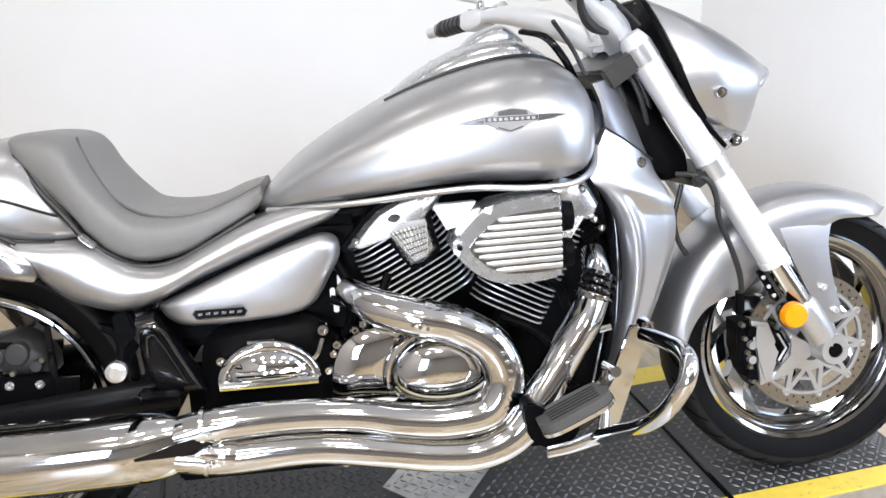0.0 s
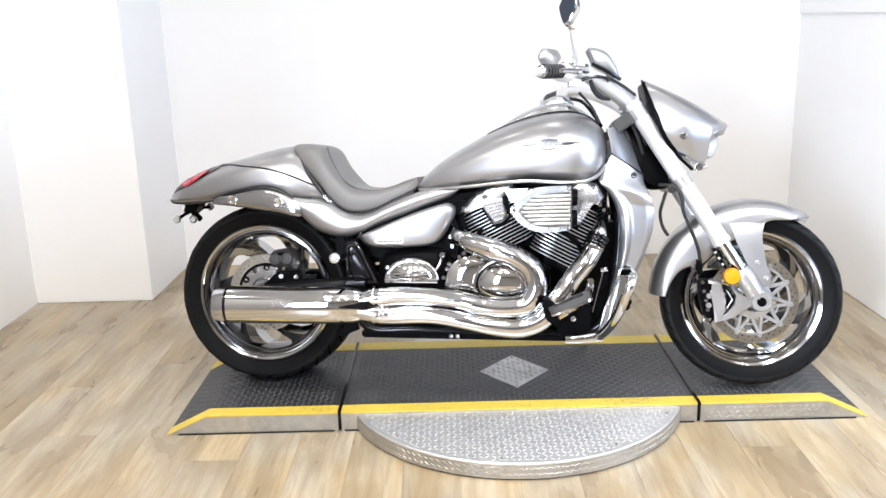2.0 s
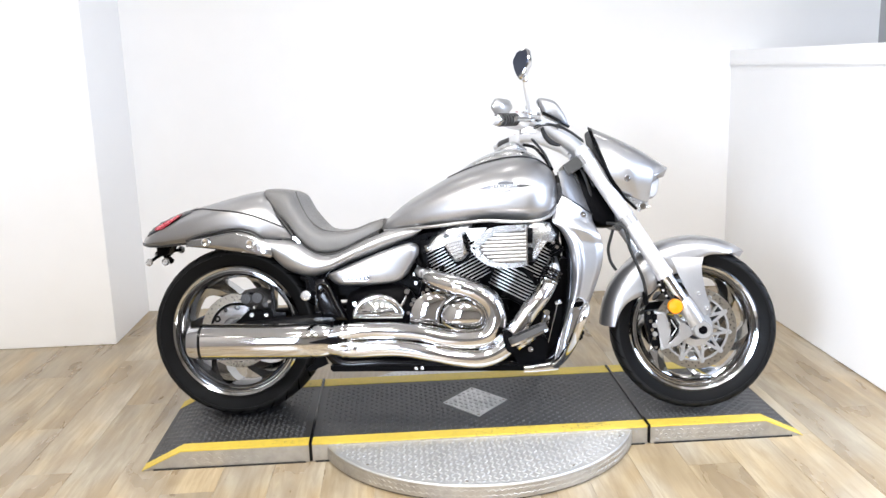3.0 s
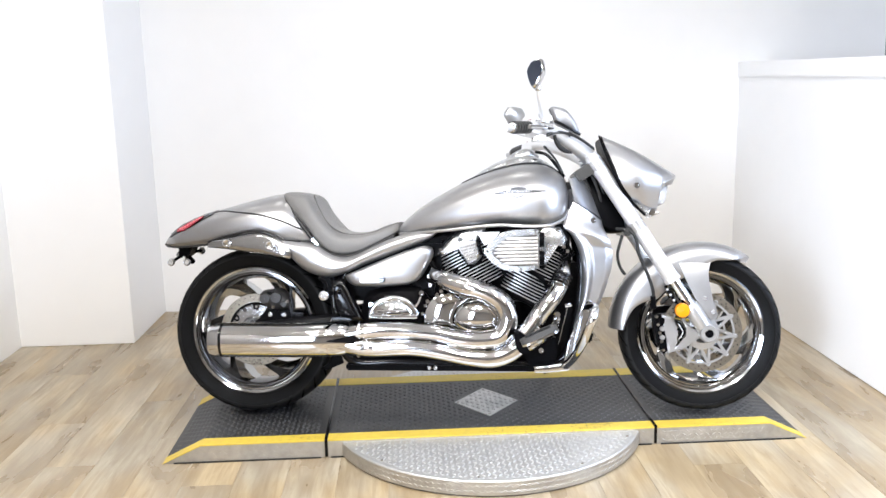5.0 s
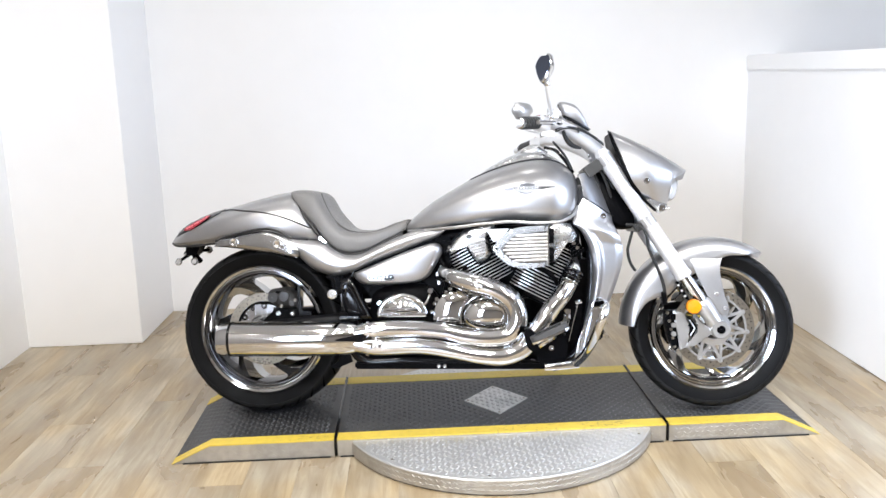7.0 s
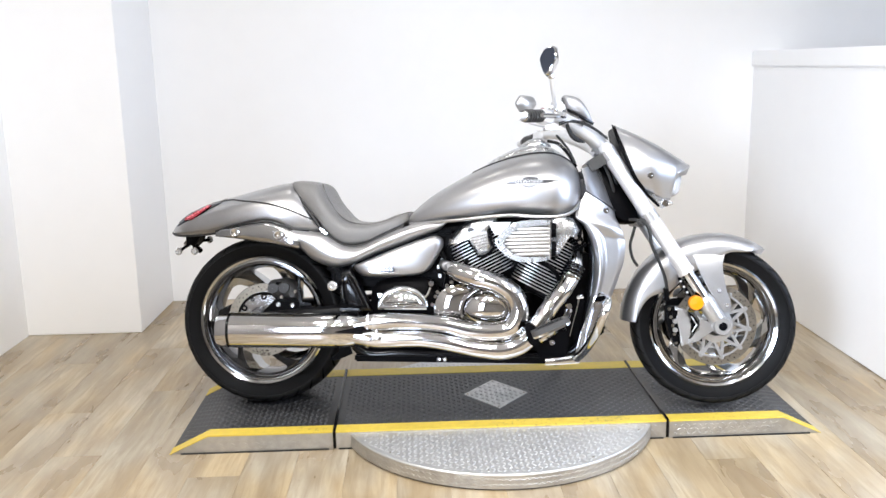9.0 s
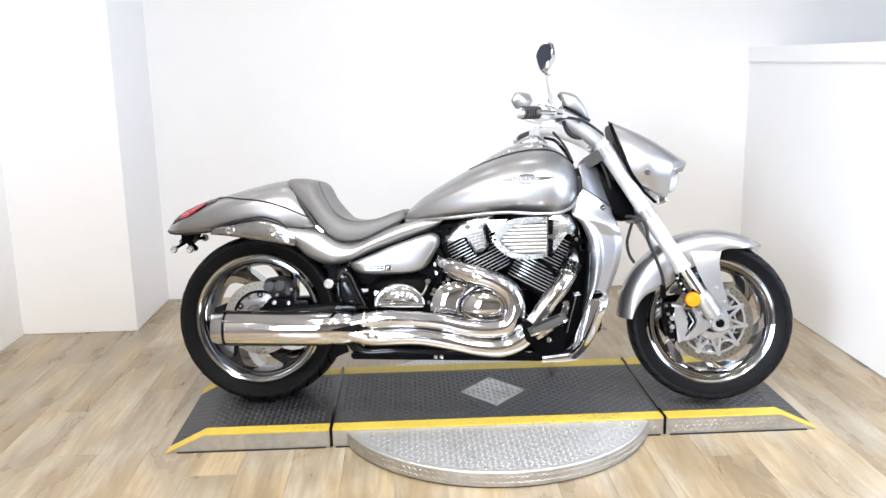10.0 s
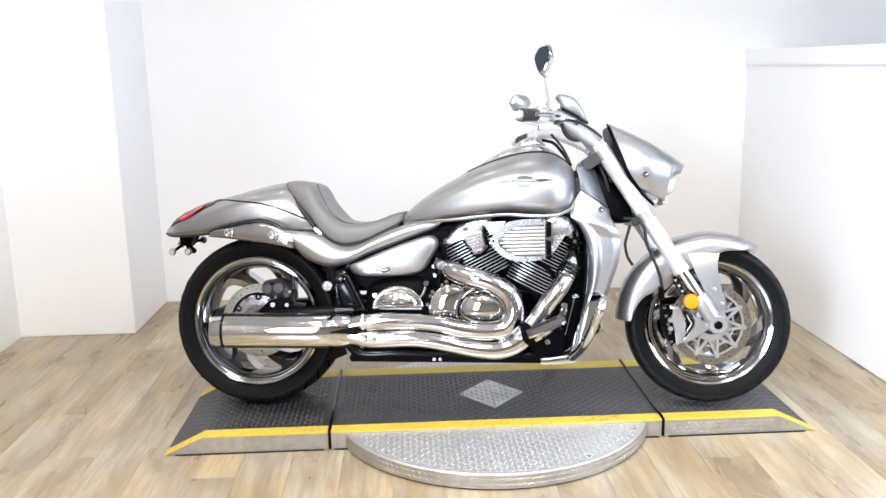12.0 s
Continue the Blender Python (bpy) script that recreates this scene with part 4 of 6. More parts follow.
for s in (1, -1):
    part("side_panel", strip(S_TOP, S_BOT, lambda x: 0.20 - 0.10 * max(0, x + 0.45), 0.027, 0.12, side=s, edge=0.55), SILVER, bike, "silver metallic swooping side panel", 60)
    cover = part("side_cover", pillow(COVER, 0.197, 0.219, 70, levels=8, flatness=0.28, side=s), SILVER, bike, "silver metallic oval side cover", 60)
    badge = part("badge", plate([(-0.408, 0.5335), (-0.324, 0.5335), (-0.319, 0.526), (-0.324, 0.5175), (-0.408, 0.5175), (-0.413, 0.526)], 0.21, 0.2235, 0.002, side=s), GLOSS, cover, "small dark name badge with a chrome rim")
    part("badge_rim", tube([V(x, s * 0.2238, h) for x, h in ((-0.408, 0.534), (-0.324, 0.534), (-0.318, 0.526), (-0.324, 0.517), (-0.408, 0.517), (-0.414, 0.526), (-0.408, 0.534))], 0.0016, 6), CHROME, badge)
    for i in range(6):
        x = -0.405 + 0.0138 * i
        part("badge_bar", plate([(x + 0.001, 0.5282), (x + 0.0088, 0.5282), (x + 0.0078, 0.5235), (x, 0.5235)], 0.222, 0.2245, 0, side=s), STRUT, badge)
part("battery_box", box((-0.52, -0.165, 0.44), (-0.1, 0.165, 0.675), 0.02), BLACK, bike)
part("seat_latch", plate([(-0.602, 0.672), (-0.578, 0.652), (-0.572, 0.657), (-0.597, 0.68)], 0.18, 0.2, 0.002), CHROME, bike)

# frame, swing arm, shock cover, side stand
for s in (1, -1):
    part("frame_tube", tube([V(0.36, s * 0.09, 0.8), V(0.40, s * 0.12, 0.62), V(0.38, s * 0.14, 0.35), V(0.33, s * 0.13, 0.225), V(0.25, s * 0.13, 0.205), V(-0.3, s * 0.13, 0.205), V(-0.47, s * 0.13, 0.218), V(-0.52, s * 0.14, 0.45), V(-0.45, s * 0.14, 0.6)], 0.02, 12, 60), GLOSS, bike, "gloss black frame tube")
    part("backbone_rail", tube([V(0.36, s * 0.05, 0.8), V(0.1, s * 0.09, 0.7), V(-0.2, s * 0.11, 0.66), V(-0.5, s * 0.12, 0.56)], 0.024, 10, 30), GLOSS, bike)
    part("swing_arm", tube([V(-0.47, s * 0.15, 0.36), V(-0.62, s * 0.165, 0.352), V(-0.87, s * 0.15, 0.325)], [0.035, 0.032, 0.03], 12, 20, flat=0.6), ARM, bike, "satin black swing arm")
part("lower_rail", box((-0.485, -0.17, 0.177), (0.24, -0.11, 0.205), 0.006), BLACK, bike)
for x in (-0.165, -0.143):
    part("bolt", disc_bolt(x, 0.176, 0.193, 0.008), CAST, bike)
SHOCK = [(-0.558, 0.512), (-0.488, 0.528), (-0.472, 0.50), (-0.405, 0.372), (-0.492, 0.372), (-0.515, 0.42)]
sc = part("shock_cover", pillow(SHOCK, 0.19, 0.205, 0, flatness=0.35), GLOSS, bike, "gloss black strut cover with rounded edge")
part("rounded_edge", tube([V(-0.515, 0.207, 0.42), V(-0.517, 0.208, 0.488), V(-0.508, 0.209, 0.503), V(-0.488, 0.209, 0.506), V(-0.472, 0.209, 0.494), V(-0.45, 0.208, 0.45), V(-0.418, 0.207, 0.385)], 0.0045, 10, 36), POLISHED, sc)
part("rounded_edge", tube([V(-0.503, 0.2075, 0.45), V(-0.500, 0.209, 0.486), V(-0.489, 0.2095, 0.49), V(-0.478, 0.209, 0.475), V(-0.44, 0.207, 0.395)], 0.003, 8, 30), POLISHED, sc)
part("belly_casting", box((-0.46, -0.14, 0.205), (-0.1, 0.14, 0.4), 0.02), BLACK, bike)
part("mud_guard", box((-0.56, -0.1, 0.25), (-0.50, 0.1, 0.55), 0.02), BLACK, bike)
pp = part("passenger_peg", tube([V(-0.525, 0.2, 0.474), V(-0.52, 0.30, 0.478), V(-0.516, 0.352, 0.479)], [0.01, 0.011, 0.012], 14, 8), BLACK, bike, "folded black passenger footpeg with a bright end knob")
part("peg_end", tube([V(-0.516, 0.345, 0.479), V(-0.515, 0.352, 0.479), V(-0.514, 0.366, 0.479), V(-0.513, 0.371, 0.479)], [0.011, 0.0165, 0.0165, 0.010], 18), CAST, pp)
part("peg_hanger", tube([V(-0.545, 0.30, 0.535), V(-0.524, 0.31, 0.525), V(-0.512, 0.33, 0.505), V(-0.512, 0.345, 0.485)], 0.006, 8, 16), BLACK, pp)
part("peg_bracket", plate([(-0.56, 0.53), (-0.53, 0.535), (-0.505, 0.46), (-0.55, 0.45)], 0.17, 0.205, 0.004), BLACK, bike)
part("side_stand", tube([V(0.12, -0.14, 0.23), V(0.21, -0.25, 0.155), V(0.285, -0.342, 0.094)], 0.011, 10, 12), GLOSS, bike, "black side stand touching the platform")
part("stand_foot", tube([V(0.275, -0.332, 0.09), V(0.30, -0.352, 0.093)], 0.013, 10, flat=0.6), GLOSS, bike)
part("stand_lug", plate([(-0.545, 0.245), (-0.515, 0.25), (-0.50, 0.2), (-0.56, 0.175), (-0.59, 0.178), (-0.55, 0.205)], 0.11, 0.125, 0.002), BLACK, bike)
CALIPER = [(-0.836, 0.463), (-0.822, 0.476), (-0.795, 0.480), (-0.768, 0.485), (-0.744, 0.475), (-0.728, 0.463), (-0.714, 0.447), (-0.705, 0.426), (-0.706, 0.400), (-0.752, 0.397), (-0.796, 0.402), (-0.826, 0.425)]
rc = part("rear_caliper", pillow(CALIPER, 0.082, 0.128, 0, flatness=0.45), GREYCAL, bike, "dark grey rear brake caliper")
for x, h, r in ((-0.803, 0.447, 0.021), (-0.760, 0.450, 0.022), (-0.728, 0.425, 0.012)):
    part("piston_boss", lathe([(0.001, 0.1315), (r * 0.85, 0.131), (r * 0.97, 0.129), (r, 0.126), (r, 0.10), (0.001, 0.10)], 20, x, h), GREYCAL, rc)
part("caliper_bridge", box((-0.795, -0.143, 0.462), (-0.765, -0.105, 0.472), 0.003), BLACK, rc)
part("caliper_bracket", plate([(-0.80, 0.405), (-0.705, 0.40), (-0.70, 0.35), (-0.86, 0.345)], 0.09, 0.11, 0.004), BLACK, rc)
for x, h in ((-0.787, 0.385), (-0.732, 0.383)):
    part("bolt", disc_bolt(x, 0.116, h, 0.0085), CAST, rc)
for x, h in ((-0.77, 0.415), (-0.715, 0.437)):
    part("bolt", disc_bolt(x, 0.134, h, 0.006), STEEL, rc)
part("hub_cover", lathe([(0.001, 0.095), (0.05, 0.095), (0.055, 0.085), (0.055, 0.075), (0.001, 0.075)], 28, RX, RH), STRUT, bike)
part("torque_arm", plate([(-0.713, 0.35), (-0.662, 0.35), (-0.662, 0.383), (-0.66, 0.391), (-0.702, 0.392), (-0.702, 0.493), (-0.713, 0.493)], 0.10, 0.108, 0.002), GLOSS, rc)
part("final_drive", lathe([(0.001, -0.10), (0.055, -0.10), (0.07, -0.11), (0.075, -0.13), (0.065, -0.155), (0.03, -0.165), (0.001, -0.165)], 36, RX, RH), BLACK, bike, "black shaft drive housing")
part("drive_tunnel", tube([V(RX, -0.13, RH), V(-0.6, -0.14, 0.345), V(-0.42, -0.13, 0.36)], [0.06, 0.045, 0.05], 16, 10), BLACK, bike)

# ---- engine ----
part("crankcase", box((-0.33, -0.17, 0.21), (0.2, 0.17, 0.47), 0.03), BLACK, bike, "black painted crankcase")
part("gearbox_case", pillow([(-0.42, 0.36), (-0.40, 0.47), (-0.2, 0.49), (-0.15, 0.4), (-0.17, 0.3), (-0.4, 0.28)], 0.17, 0.2, 30), BLACK, bike)


def cylinder(x0, h0, lean, count, hx, label):
    """One cylinder of the vee: a black barrel and head with bright-edged cooling fins."""
    a = radians(lean)
    ax, px = Vector((math.sin(a), 0, math.cos(a))), Vector((math.cos(a), 0, -math.sin(a)))
    base = V(x0, 0, h0)
    bm = bmesh.new()
    skin(bm, [[base + ax * t + px * (0.82 * hx * math.cos(k)) + Vector((0, 0.145 * math.sin(k), 0)) for k in np.linspace(0, 2 * math.pi, 24, endpoint=False)] for t in (0.0, 0.25)])
    barrel = part("cylinder", bm, BLACK, bike, label)
    for i in range(count):
        t = 0.03 + i * 0.0118
        ring = []
        for k in np.linspace(0, 2 * math.pi, 28, endpoint=False):
            c, q = math.cos(k), math.sin(k)
            ring.append(px * (hx * math.copysign(abs(c) ** 0.4, c)) + Vector((0, 0.182 * math.copysign(abs(q) ** 0.4, q), 0)))
        bm = bmesh.new()
        skin(bm, [[base + ax * (t + d) + p * f for p in ring] for d, f in ((-0.0015, 0.985), (0.0015, 0.985))])
        fin = part("cooling_fin", bm, BLACK, barrel)
        bm = bmesh.new()
        skin(bm, [[base + ax * (t + d) + p * f for p in ring] for d, f in ((-0.0017, 0.975), (-0.0014, 1.0), (0.0014, 1.0), (0.0017, 0.975))], loop=True)
        part("fin_edge", bm, FIN, fin)
    return barrel


cylinder(0.04, 0.469, -27, 17, 0.10, "black rear cylinder with bright fin edges")
cylinder(0.158, 0.437, 27, 18, 0.085, "black front cylinder with bright fin edges")
part("engine_core", box((-0.30, -0.14, 0.205), (0.385, 0.14, 0.60), 0.02), BLACK, bike)
part("airbox", box((-0.16, -0.13, 0.55), (0.36, 0.13, 0.725), 0.02), BLACK, bike)
pack = part("head_fin_block", box((-0.026, -0.165, -0.07), (0.026, -0.10, 0.0)), BLACK, bike)
pack.matrix_local = pose(0.315, 0, 0.655, 0, -35, 0)
for i in range(6):
    part("head_fin", box((-0.028, -0.175, -i * 0.0115 - 0.003), (0.028, -0.105, -i * 0.0115), 0.001), BLACK, pack)

HEAD1 = [(-0.133, 0.617), (-0.103, 0.654), (-0.077, 0.680), (-0.04, 0.699), (-0.007, 0.708), (0.049, 0.715), (0.041, 0.694), (0.023, 0.681), (0.018, 0.664), (0.026, 0.634), (0.033, 0.606), (0.018, 0.590), (0.003, 0.579), (-0.018, 0.577), (-0.036, 0.602), (-0.058, 0.638), (-0.09, 0.630), (-0.123, 0.612)]

def grown(outline, k):
    c = np.mean(outline, 0)
    return [tuple(c + (np.array(p) - c) * k) for p in outline]


# Black plate added behind each rocker cover to draw the dark gap round it.
part("cover_outline_plate", plate(grown(HEAD1, 1.14), 0.14, 0.178, 0.002), BLACK, bike)
hc = part("head_cover", pillow(HEAD1, 0.18, 0.2, 0, flatness=0.35), CONSOLE, bike, "satin chrome rocker cover of the rear cylinder", 25)
block = part("rib_block", plate([(-0.055, 0.643), (-0.038, 0.660), (0.012, 0.666), (0.018, 0.628), (0.013, 0.597), (-0.012, 0.587)], 0.19, 0.2045, 0.003), LOWER, hc, "ribbed cast block on the cover")
for i in range(9):
    f = i / 8
    a, b = V(-0.051, 0.2055, 0.646).lerp(V(0.012, 0.2055, 0.660), f), V(-0.012, 0.2045, 0.591).lerp(V(0.014, 0.2045, 0.602), f)
    part("cover_rib", tube([a, b], [0.0027, 0.0017], 8), CAST, block)
for j in range(5):
    f = 0.12 + 0.18 * j
    a, b = V(-0.051, 0.207, 0.646).lerp(V(-0.012, 0.206, 0.591), f), V(0.012, 0.207, 0.660).lerp(V(0.014, 0.206, 0.602), f)
    part("rib_notch", tube([a, b], 0.0011, 6), DARKCAST, block)
part("cover_boss", plate([(-0.06, 0.668), (-0.045, 0.68), (-0.03, 0.672), (-0.045, 0.66)], 0.19, 0.203, 0.003), DARKCAST, hc)
HEAD2 = [(0.238, 0.705), (0.268, 0.724), (0.322, 0.712), (0.346, 0.668), (0.334, 0.640), (0.302, 0.648), (0.268, 0.575), (0.250, 0.572), (0.238, 0.62)]
part("cover_outline_plate", plate(grown(HEAD2, 1.14), 0.14, 0.178, 0.002), BLACK, bike)
hc2 = part("head_cover", pillow(HEAD2, 0.18, 0.2, 0, flatness=0.35), CONSOLE, bike, "satin chrome rocker cover of the front cylinder", 25)
for i in range(4):
    part("cover_rib", tube([V(0.282 + 0.009 * i, 0.197, 0.65), V(0.256 + 0.004 * i, 0.196, 0.585)], [0.0045, 0.0025], 8), CAST, hc2)
for x, h in ((0.332, 0.642), (0.345, 0.625), (-0.118, 0.632), (0.31, 0.70)):
    part("bolt", disc_bolt(x, 0.2, h, 0.008, 0.03), CHROME, bike)

# air cleaner: pointed bullet with a bright bevelled rim and horizontal ribs
AIR = [(0.236, 0.707), (0.195, 0.706), (0.146, 0.703), (0.106, 0.693), (0.070, 0.663), (0.046, 0.629), (0.068, 0.596), (0.104, 0.570), (0.146, 0.559), (0.20, 0.562), (0.236, 0.568)]
FIELD = [(0.232, 0.688), (0.174, 0.684), (0.126, 0.675), (0.094, 0.650), (0.072, 0.628), (0.092, 0.604), (0.120, 0.583), (0.174, 0.577), (0.232, 0.580)]


def eased(outline, n):
    """The curved run of an outline, drawn out evenly; its last edge stays straight."""
    return [tuple(p) for p in spline(outline, n)]


air = part("air_cleaner", plate(eased(AIR, 34), 0.21, 0.312, 0.016), CONSOLE, bike, "chrome bullet-shaped air cleaner with horizontal ribs", 50)
part("rib_field", plate(eased(FIELD, 30), 0.29, 0.3135, 0.002), STRUT, air)
for i in range(8):
    h = 0.588 + i * 0.0123
    x0 = float(np.interp(abs(h - 0.629), (0.0, 0.02, 0.038, 0.048, 0.06), (0.078, 0.092, 0.112, 0.13, 0.18)))
    part("rib", tube([V(x0, 0.3135, h - 0.0015), V(x0 + 0.012, 0.317, h - 0.001), V(0.224, 0.318, h + 0.001), V(0.2335, 0.3155, h + 0.001)], [0.003, 0.0050, 0.0053, 0.0053], 10, flat=0.72), LOWER, air)
part("end_plate", box((0.236, -0.335, 0.568), (0.240, -0.22, 0.709), 0.002), CHROME, air)
for h in (0.605, 0.670):
    part("end_vent", tube([V(0.24, 0.295, h), V(0.257, 0.295, h)], [0.0275, 0.025], 20), BLACK, air)
part("intake_tab", plate([(0.024, 0.688), (0.03, 0.696), (0.10, 0.698), (0.085, 0.675), (0.062, 0.655), (0.045, 0.65)], 0.22, 0.25, 0.004), SATIN, air)
part("bolt", disc_bolt(0.057, 0.315, 0.629, 0.005), GLOSS, air)

# chrome covers along the crankcase
DOME = [(0.024 + 0.112 * math.cos(k), 0.380 + (0.097 if math.sin(k) > 0 else 0.078) * math.sin(k)) for k in np.linspace(0, 2 * math.pi, 40, endpoint=False)]
clutch = part("clutch_cover", pillow(DOME, 0.21, 0.235, 0, flatness=0.3), CHROME, bike, "polished chrome clutch cover")
part("clutch_dome", pillow([(0.026 + 0.098 * math.cos(k), 0.378 + (0.084 if math.sin(k) > 0 else 0.05) * math.sin(k)) for k in np.linspace(0, 2 * math.pi, 36, endpoint=False)], 0.234, 0.268, 0, flatness=0.5), CHROME, clutch)
part("dome_ring", tube([V(0.025 + 0.102 * math.cos(k), 0.238, 0.379 + 0.089 * math.sin(k)) for k in np.linspace(-0.25, math.pi + 0.25, 29)], 0.0062, 10), CHROME, clutch)
CASE = [(-0.189, 0.373), (-0.177, 0.425), (-0.155, 0.458), (-0.105, 0.482), (-0.05, 0.482), (-0.03, 0.455), (-0.045, 0.40), (-0.05, 0.325), (-0.10, 0.315), (-0.183, 0.322)]
case = part("crank_cover", pillow(CASE, 0.2, 0.232, 40, flatness=0.35), CHROME, bike, "polished chrome crank cover")
for k in np.linspace(0.3, 2.9, 6):
    part("bolt", disc_bolt(0.024 + 0.111 * math.cos(k), 0.226, 0.38 + 0.097 * math.sin(k), 0.008, 0.02), CHROME, clutch)
for x, h in ((-0.183, 0.40), (-0.172, 0.43), (-0.115, 0.482), (-0.04, 0.486)):
    part("bolt", disc_bolt(x, 0.222, h, 0.008, 0.02), CHROME, case)
PUMP = [(-0.29 + 0.085 * math.cos(k), 0.392 + (0.068 if math.sin(k) > 0 else 0.006) * math.sin(k)) for k in np.linspace(0, 2 * math.pi, 36, endpoint=False)]
pump = part("drive_cover", pillow(PUMP, 0.206, 0.244, 0, levels=9, flatness=0.5), CHROME, bike, "chrome half-round drive cover")
part("cover_arch", tube([V(-0.29 + 0.083 * math.cos(k), 0.222, 0.393 + 0.063 * math.sin(k)) for k in np.linspace(0, math.pi, 19)], 0.0115, 12), CHROME, pump)
part("cover_sill", tube([V(-0.378, 0.232, 0.391), V(-0.202, 0.232, 0.391)], 0.0085, 10), CHROME, pump)
part("cover_rib", tube([V(-0.345, 0.238, 0.412), V(-0.29, 0.246, 0.414), V(-0.235, 0.238, 0.412)], 0.006, 8, 10), CHROME, pump)
part("cover_tab", tube([V(-0.325, 0.215, 0.462), V(-0.275, 0.215, 0.464)], 0.006, 8), GLOSS, pump)
for x, h, r in ((-0.188, 0.475, 0.012), (-0.375, 0.432, 0.01), (-0.165, 0.445, 0.009), (-0.13, 0.47, 0.008), (0.03, 0.455, 0.009), (-0.02, 0.462, 0.009)):
    part("bolt", disc_bolt(x, 0.215, h, r, 0.03), CHROME, bike)
part("brake_line", tube([V(-0.19, 0.215, 0.46), V(-0.205, 0.225, 0.43), V(-0.24, 0.225, 0.415)], 0.005, 8, 14), CHROME, bike)
for i, (x0, x1, h0, h1) in enumerate(((-0.14, -0.06, 0.49, 0.56), (-0.16, -0.14, 0.60, 0.46), (-0.17, -0.10, 0.52, 0.49), (0.15, 0.24, 0.46, 0.40), (0.2, 0.28, 0.56, 0.47))):
    part("engine_hose", tube([V(x0, 0.17, h0), V((x0 + x1) / 2 + 0.02, 0.185, (h0 + h1) / 2), V(x1, 0.17, h1)], 0.009, 8, 12), BLACK, bike)
for x, h in ((-0.155, 0.585), (-0.15, 0.555), (-0.165, 0.53), (-0.16, 0.505)):
    part("clip", box((x - 0.006, -0.192, h - 0.011), (x + 0.004, -0.182, h + 0.011), 0.002), SATIN, bike)

# ---- exhaust ----
P1 = [V(-0.14, 0.2, 0.545), V(-0.10, 0.25, 0.527), V(-0.03, 0.277, 0.506), V(0.055, 0.285, 0.482), V(0.112, 0.288, 0.44), V(0.13, 0.29, 0.38), V(0.102, 0.292, 0.329), V(0.03, 0.292, 0.314), V(-0.06, 0.29, 0.322), V(-0.13, 0.288, 0.337), V(-0.25, 0.285, 0.346), V(-0.38, 0.284, 0.342), V(-0.47, 0.285, 0.328)]
p1 = part("exhaust_pipe", tube(P1, [0.024, 0.032, 0.035, 0.036, 0.037, 0.037, 0.036, 0.034, 0.032, 0.03, 0.03, 0.032, 0.030], 20, 90), CHROME, bike, "chrome rear header pipe curling under the engine", 60)
P2 = [V(0.335, 0.17, 0.575), V(0.325, 0.22, 0.53), V(0.295, 0.25, 0.475), V(0.24, 0.275, 0.405), V(0.19, 0.29, 0.335), V(0.145, 0.295, 0.278), V(0.08, 0.296, 0.251), V(0.0, 0.296, 0.253), V(-0.09, 0.295, 0.269), V(-0.21, 0.29, 0.286), V(-0.38, 0.286, 0.284), V(-0.47, 0.286, 0.297)]
p2 = part("exhaust_pipe", tube(P2, [0.022, 0.028, 0.032, 0.033, 0.034, 0.034, 0.033, 0.031, 0.03, 0.03, 0.032, 0.030], 20, 90), CHROME, bike, "chrome front header pipe", 60)
for i in range(4):
    c0 = V(0.328, 0.235, 0.545).lerp(V(0.305, 0.25, 0.495), i / 4)
    c1 = c0.lerp(V(0.305, 0.25, 0.495), 0.12)
    part("flange_ring", tube([c0, c1], 0.0355, 20), GLOSS if i < 3 else CHROME, p2)
for p in (p1,):
    part("clamp", tube([V(-0.012, 0.28, 0.502), V(0.0, 0.281, 0.499)], 0.0385, 20), CHROME, p)
    for i in range(3):
        part("bolt", disc_bolt(-0.03 + 0.012 * i, 0.315, 0.50 - 0.004 * i, 0.004), CHROME, p)
for i in range(7):
    t = i / 6
    part("shield_bolt", disc_bolt(0.124 + 0.012 * math.sin(t * 3), 0.325, 0.44 - 0.1 * t, 0.0035, 0.004), CHROME, p1)
MUF = [(-0.43, 0.313, 0.045, 0.02), (-0.47, 0.313, 0.056, 0.036), (-0.52, 0.313, 0.060, 0.05), (-0.62, 0.312, 0.061, 0.056), (-0.80, 0.312, 0.0625, 0.06), (-0.895, 0.312, 0.063, 0.062)]


def oval(x, h, rh, rw, w=0.285, n=28):
    return [V(x, w + rw * math.copysign(abs(math.cos(k)) ** 0.85, math.cos(k)), h + rh * math.copysign(abs(math.sin(k)) ** 0.85, math.sin(k))) for k in np.linspace(0, 2 * math.pi, n, endpoint=False)]


bm = bmesh.new()
skin(bm, [oval(*r) for r in spline(MUF, 30)])
muf = part("muffler", bm, CHROME, bike, "long chrome oval muffler", 60)
bm = bmesh.new()
skin(bm, [oval(-0.894, 0.312, 0.0615, 0.0605), oval(-0.906, 0.312, 0.0615, 0.0605)])
part("black_band", bm, GLOSS, muf)
bm = bmesh.new()
skin(bm, [oval(x, 0.312, a, b) for x, a, b in ((-0.905, 0.063, 0.062), (-0.935, 0.058, 0.058), (-0.948, 0.053, 0.053), (-0.95, 0.045, 0.045), (-0.91, 0.04, 0.04))])
part("end_cap", bm, CHROME, muf)
for q, h in ((p1, 0.342), (p2, 0.285)):
    part("clamp", tube([V(-0.372, 0.284, h), V(-0.384, 0.284, h)], 0.0345, 20), CHROME, q)
    part("clamp", tube([V(-0.40, 0.284, h), V(-0.406, 0.284, h)], 0.0345, 20), CHROME, q)
    part("bolt", disc_bolt(-0.39, 0.322, h, 0.005), CHROME, q)
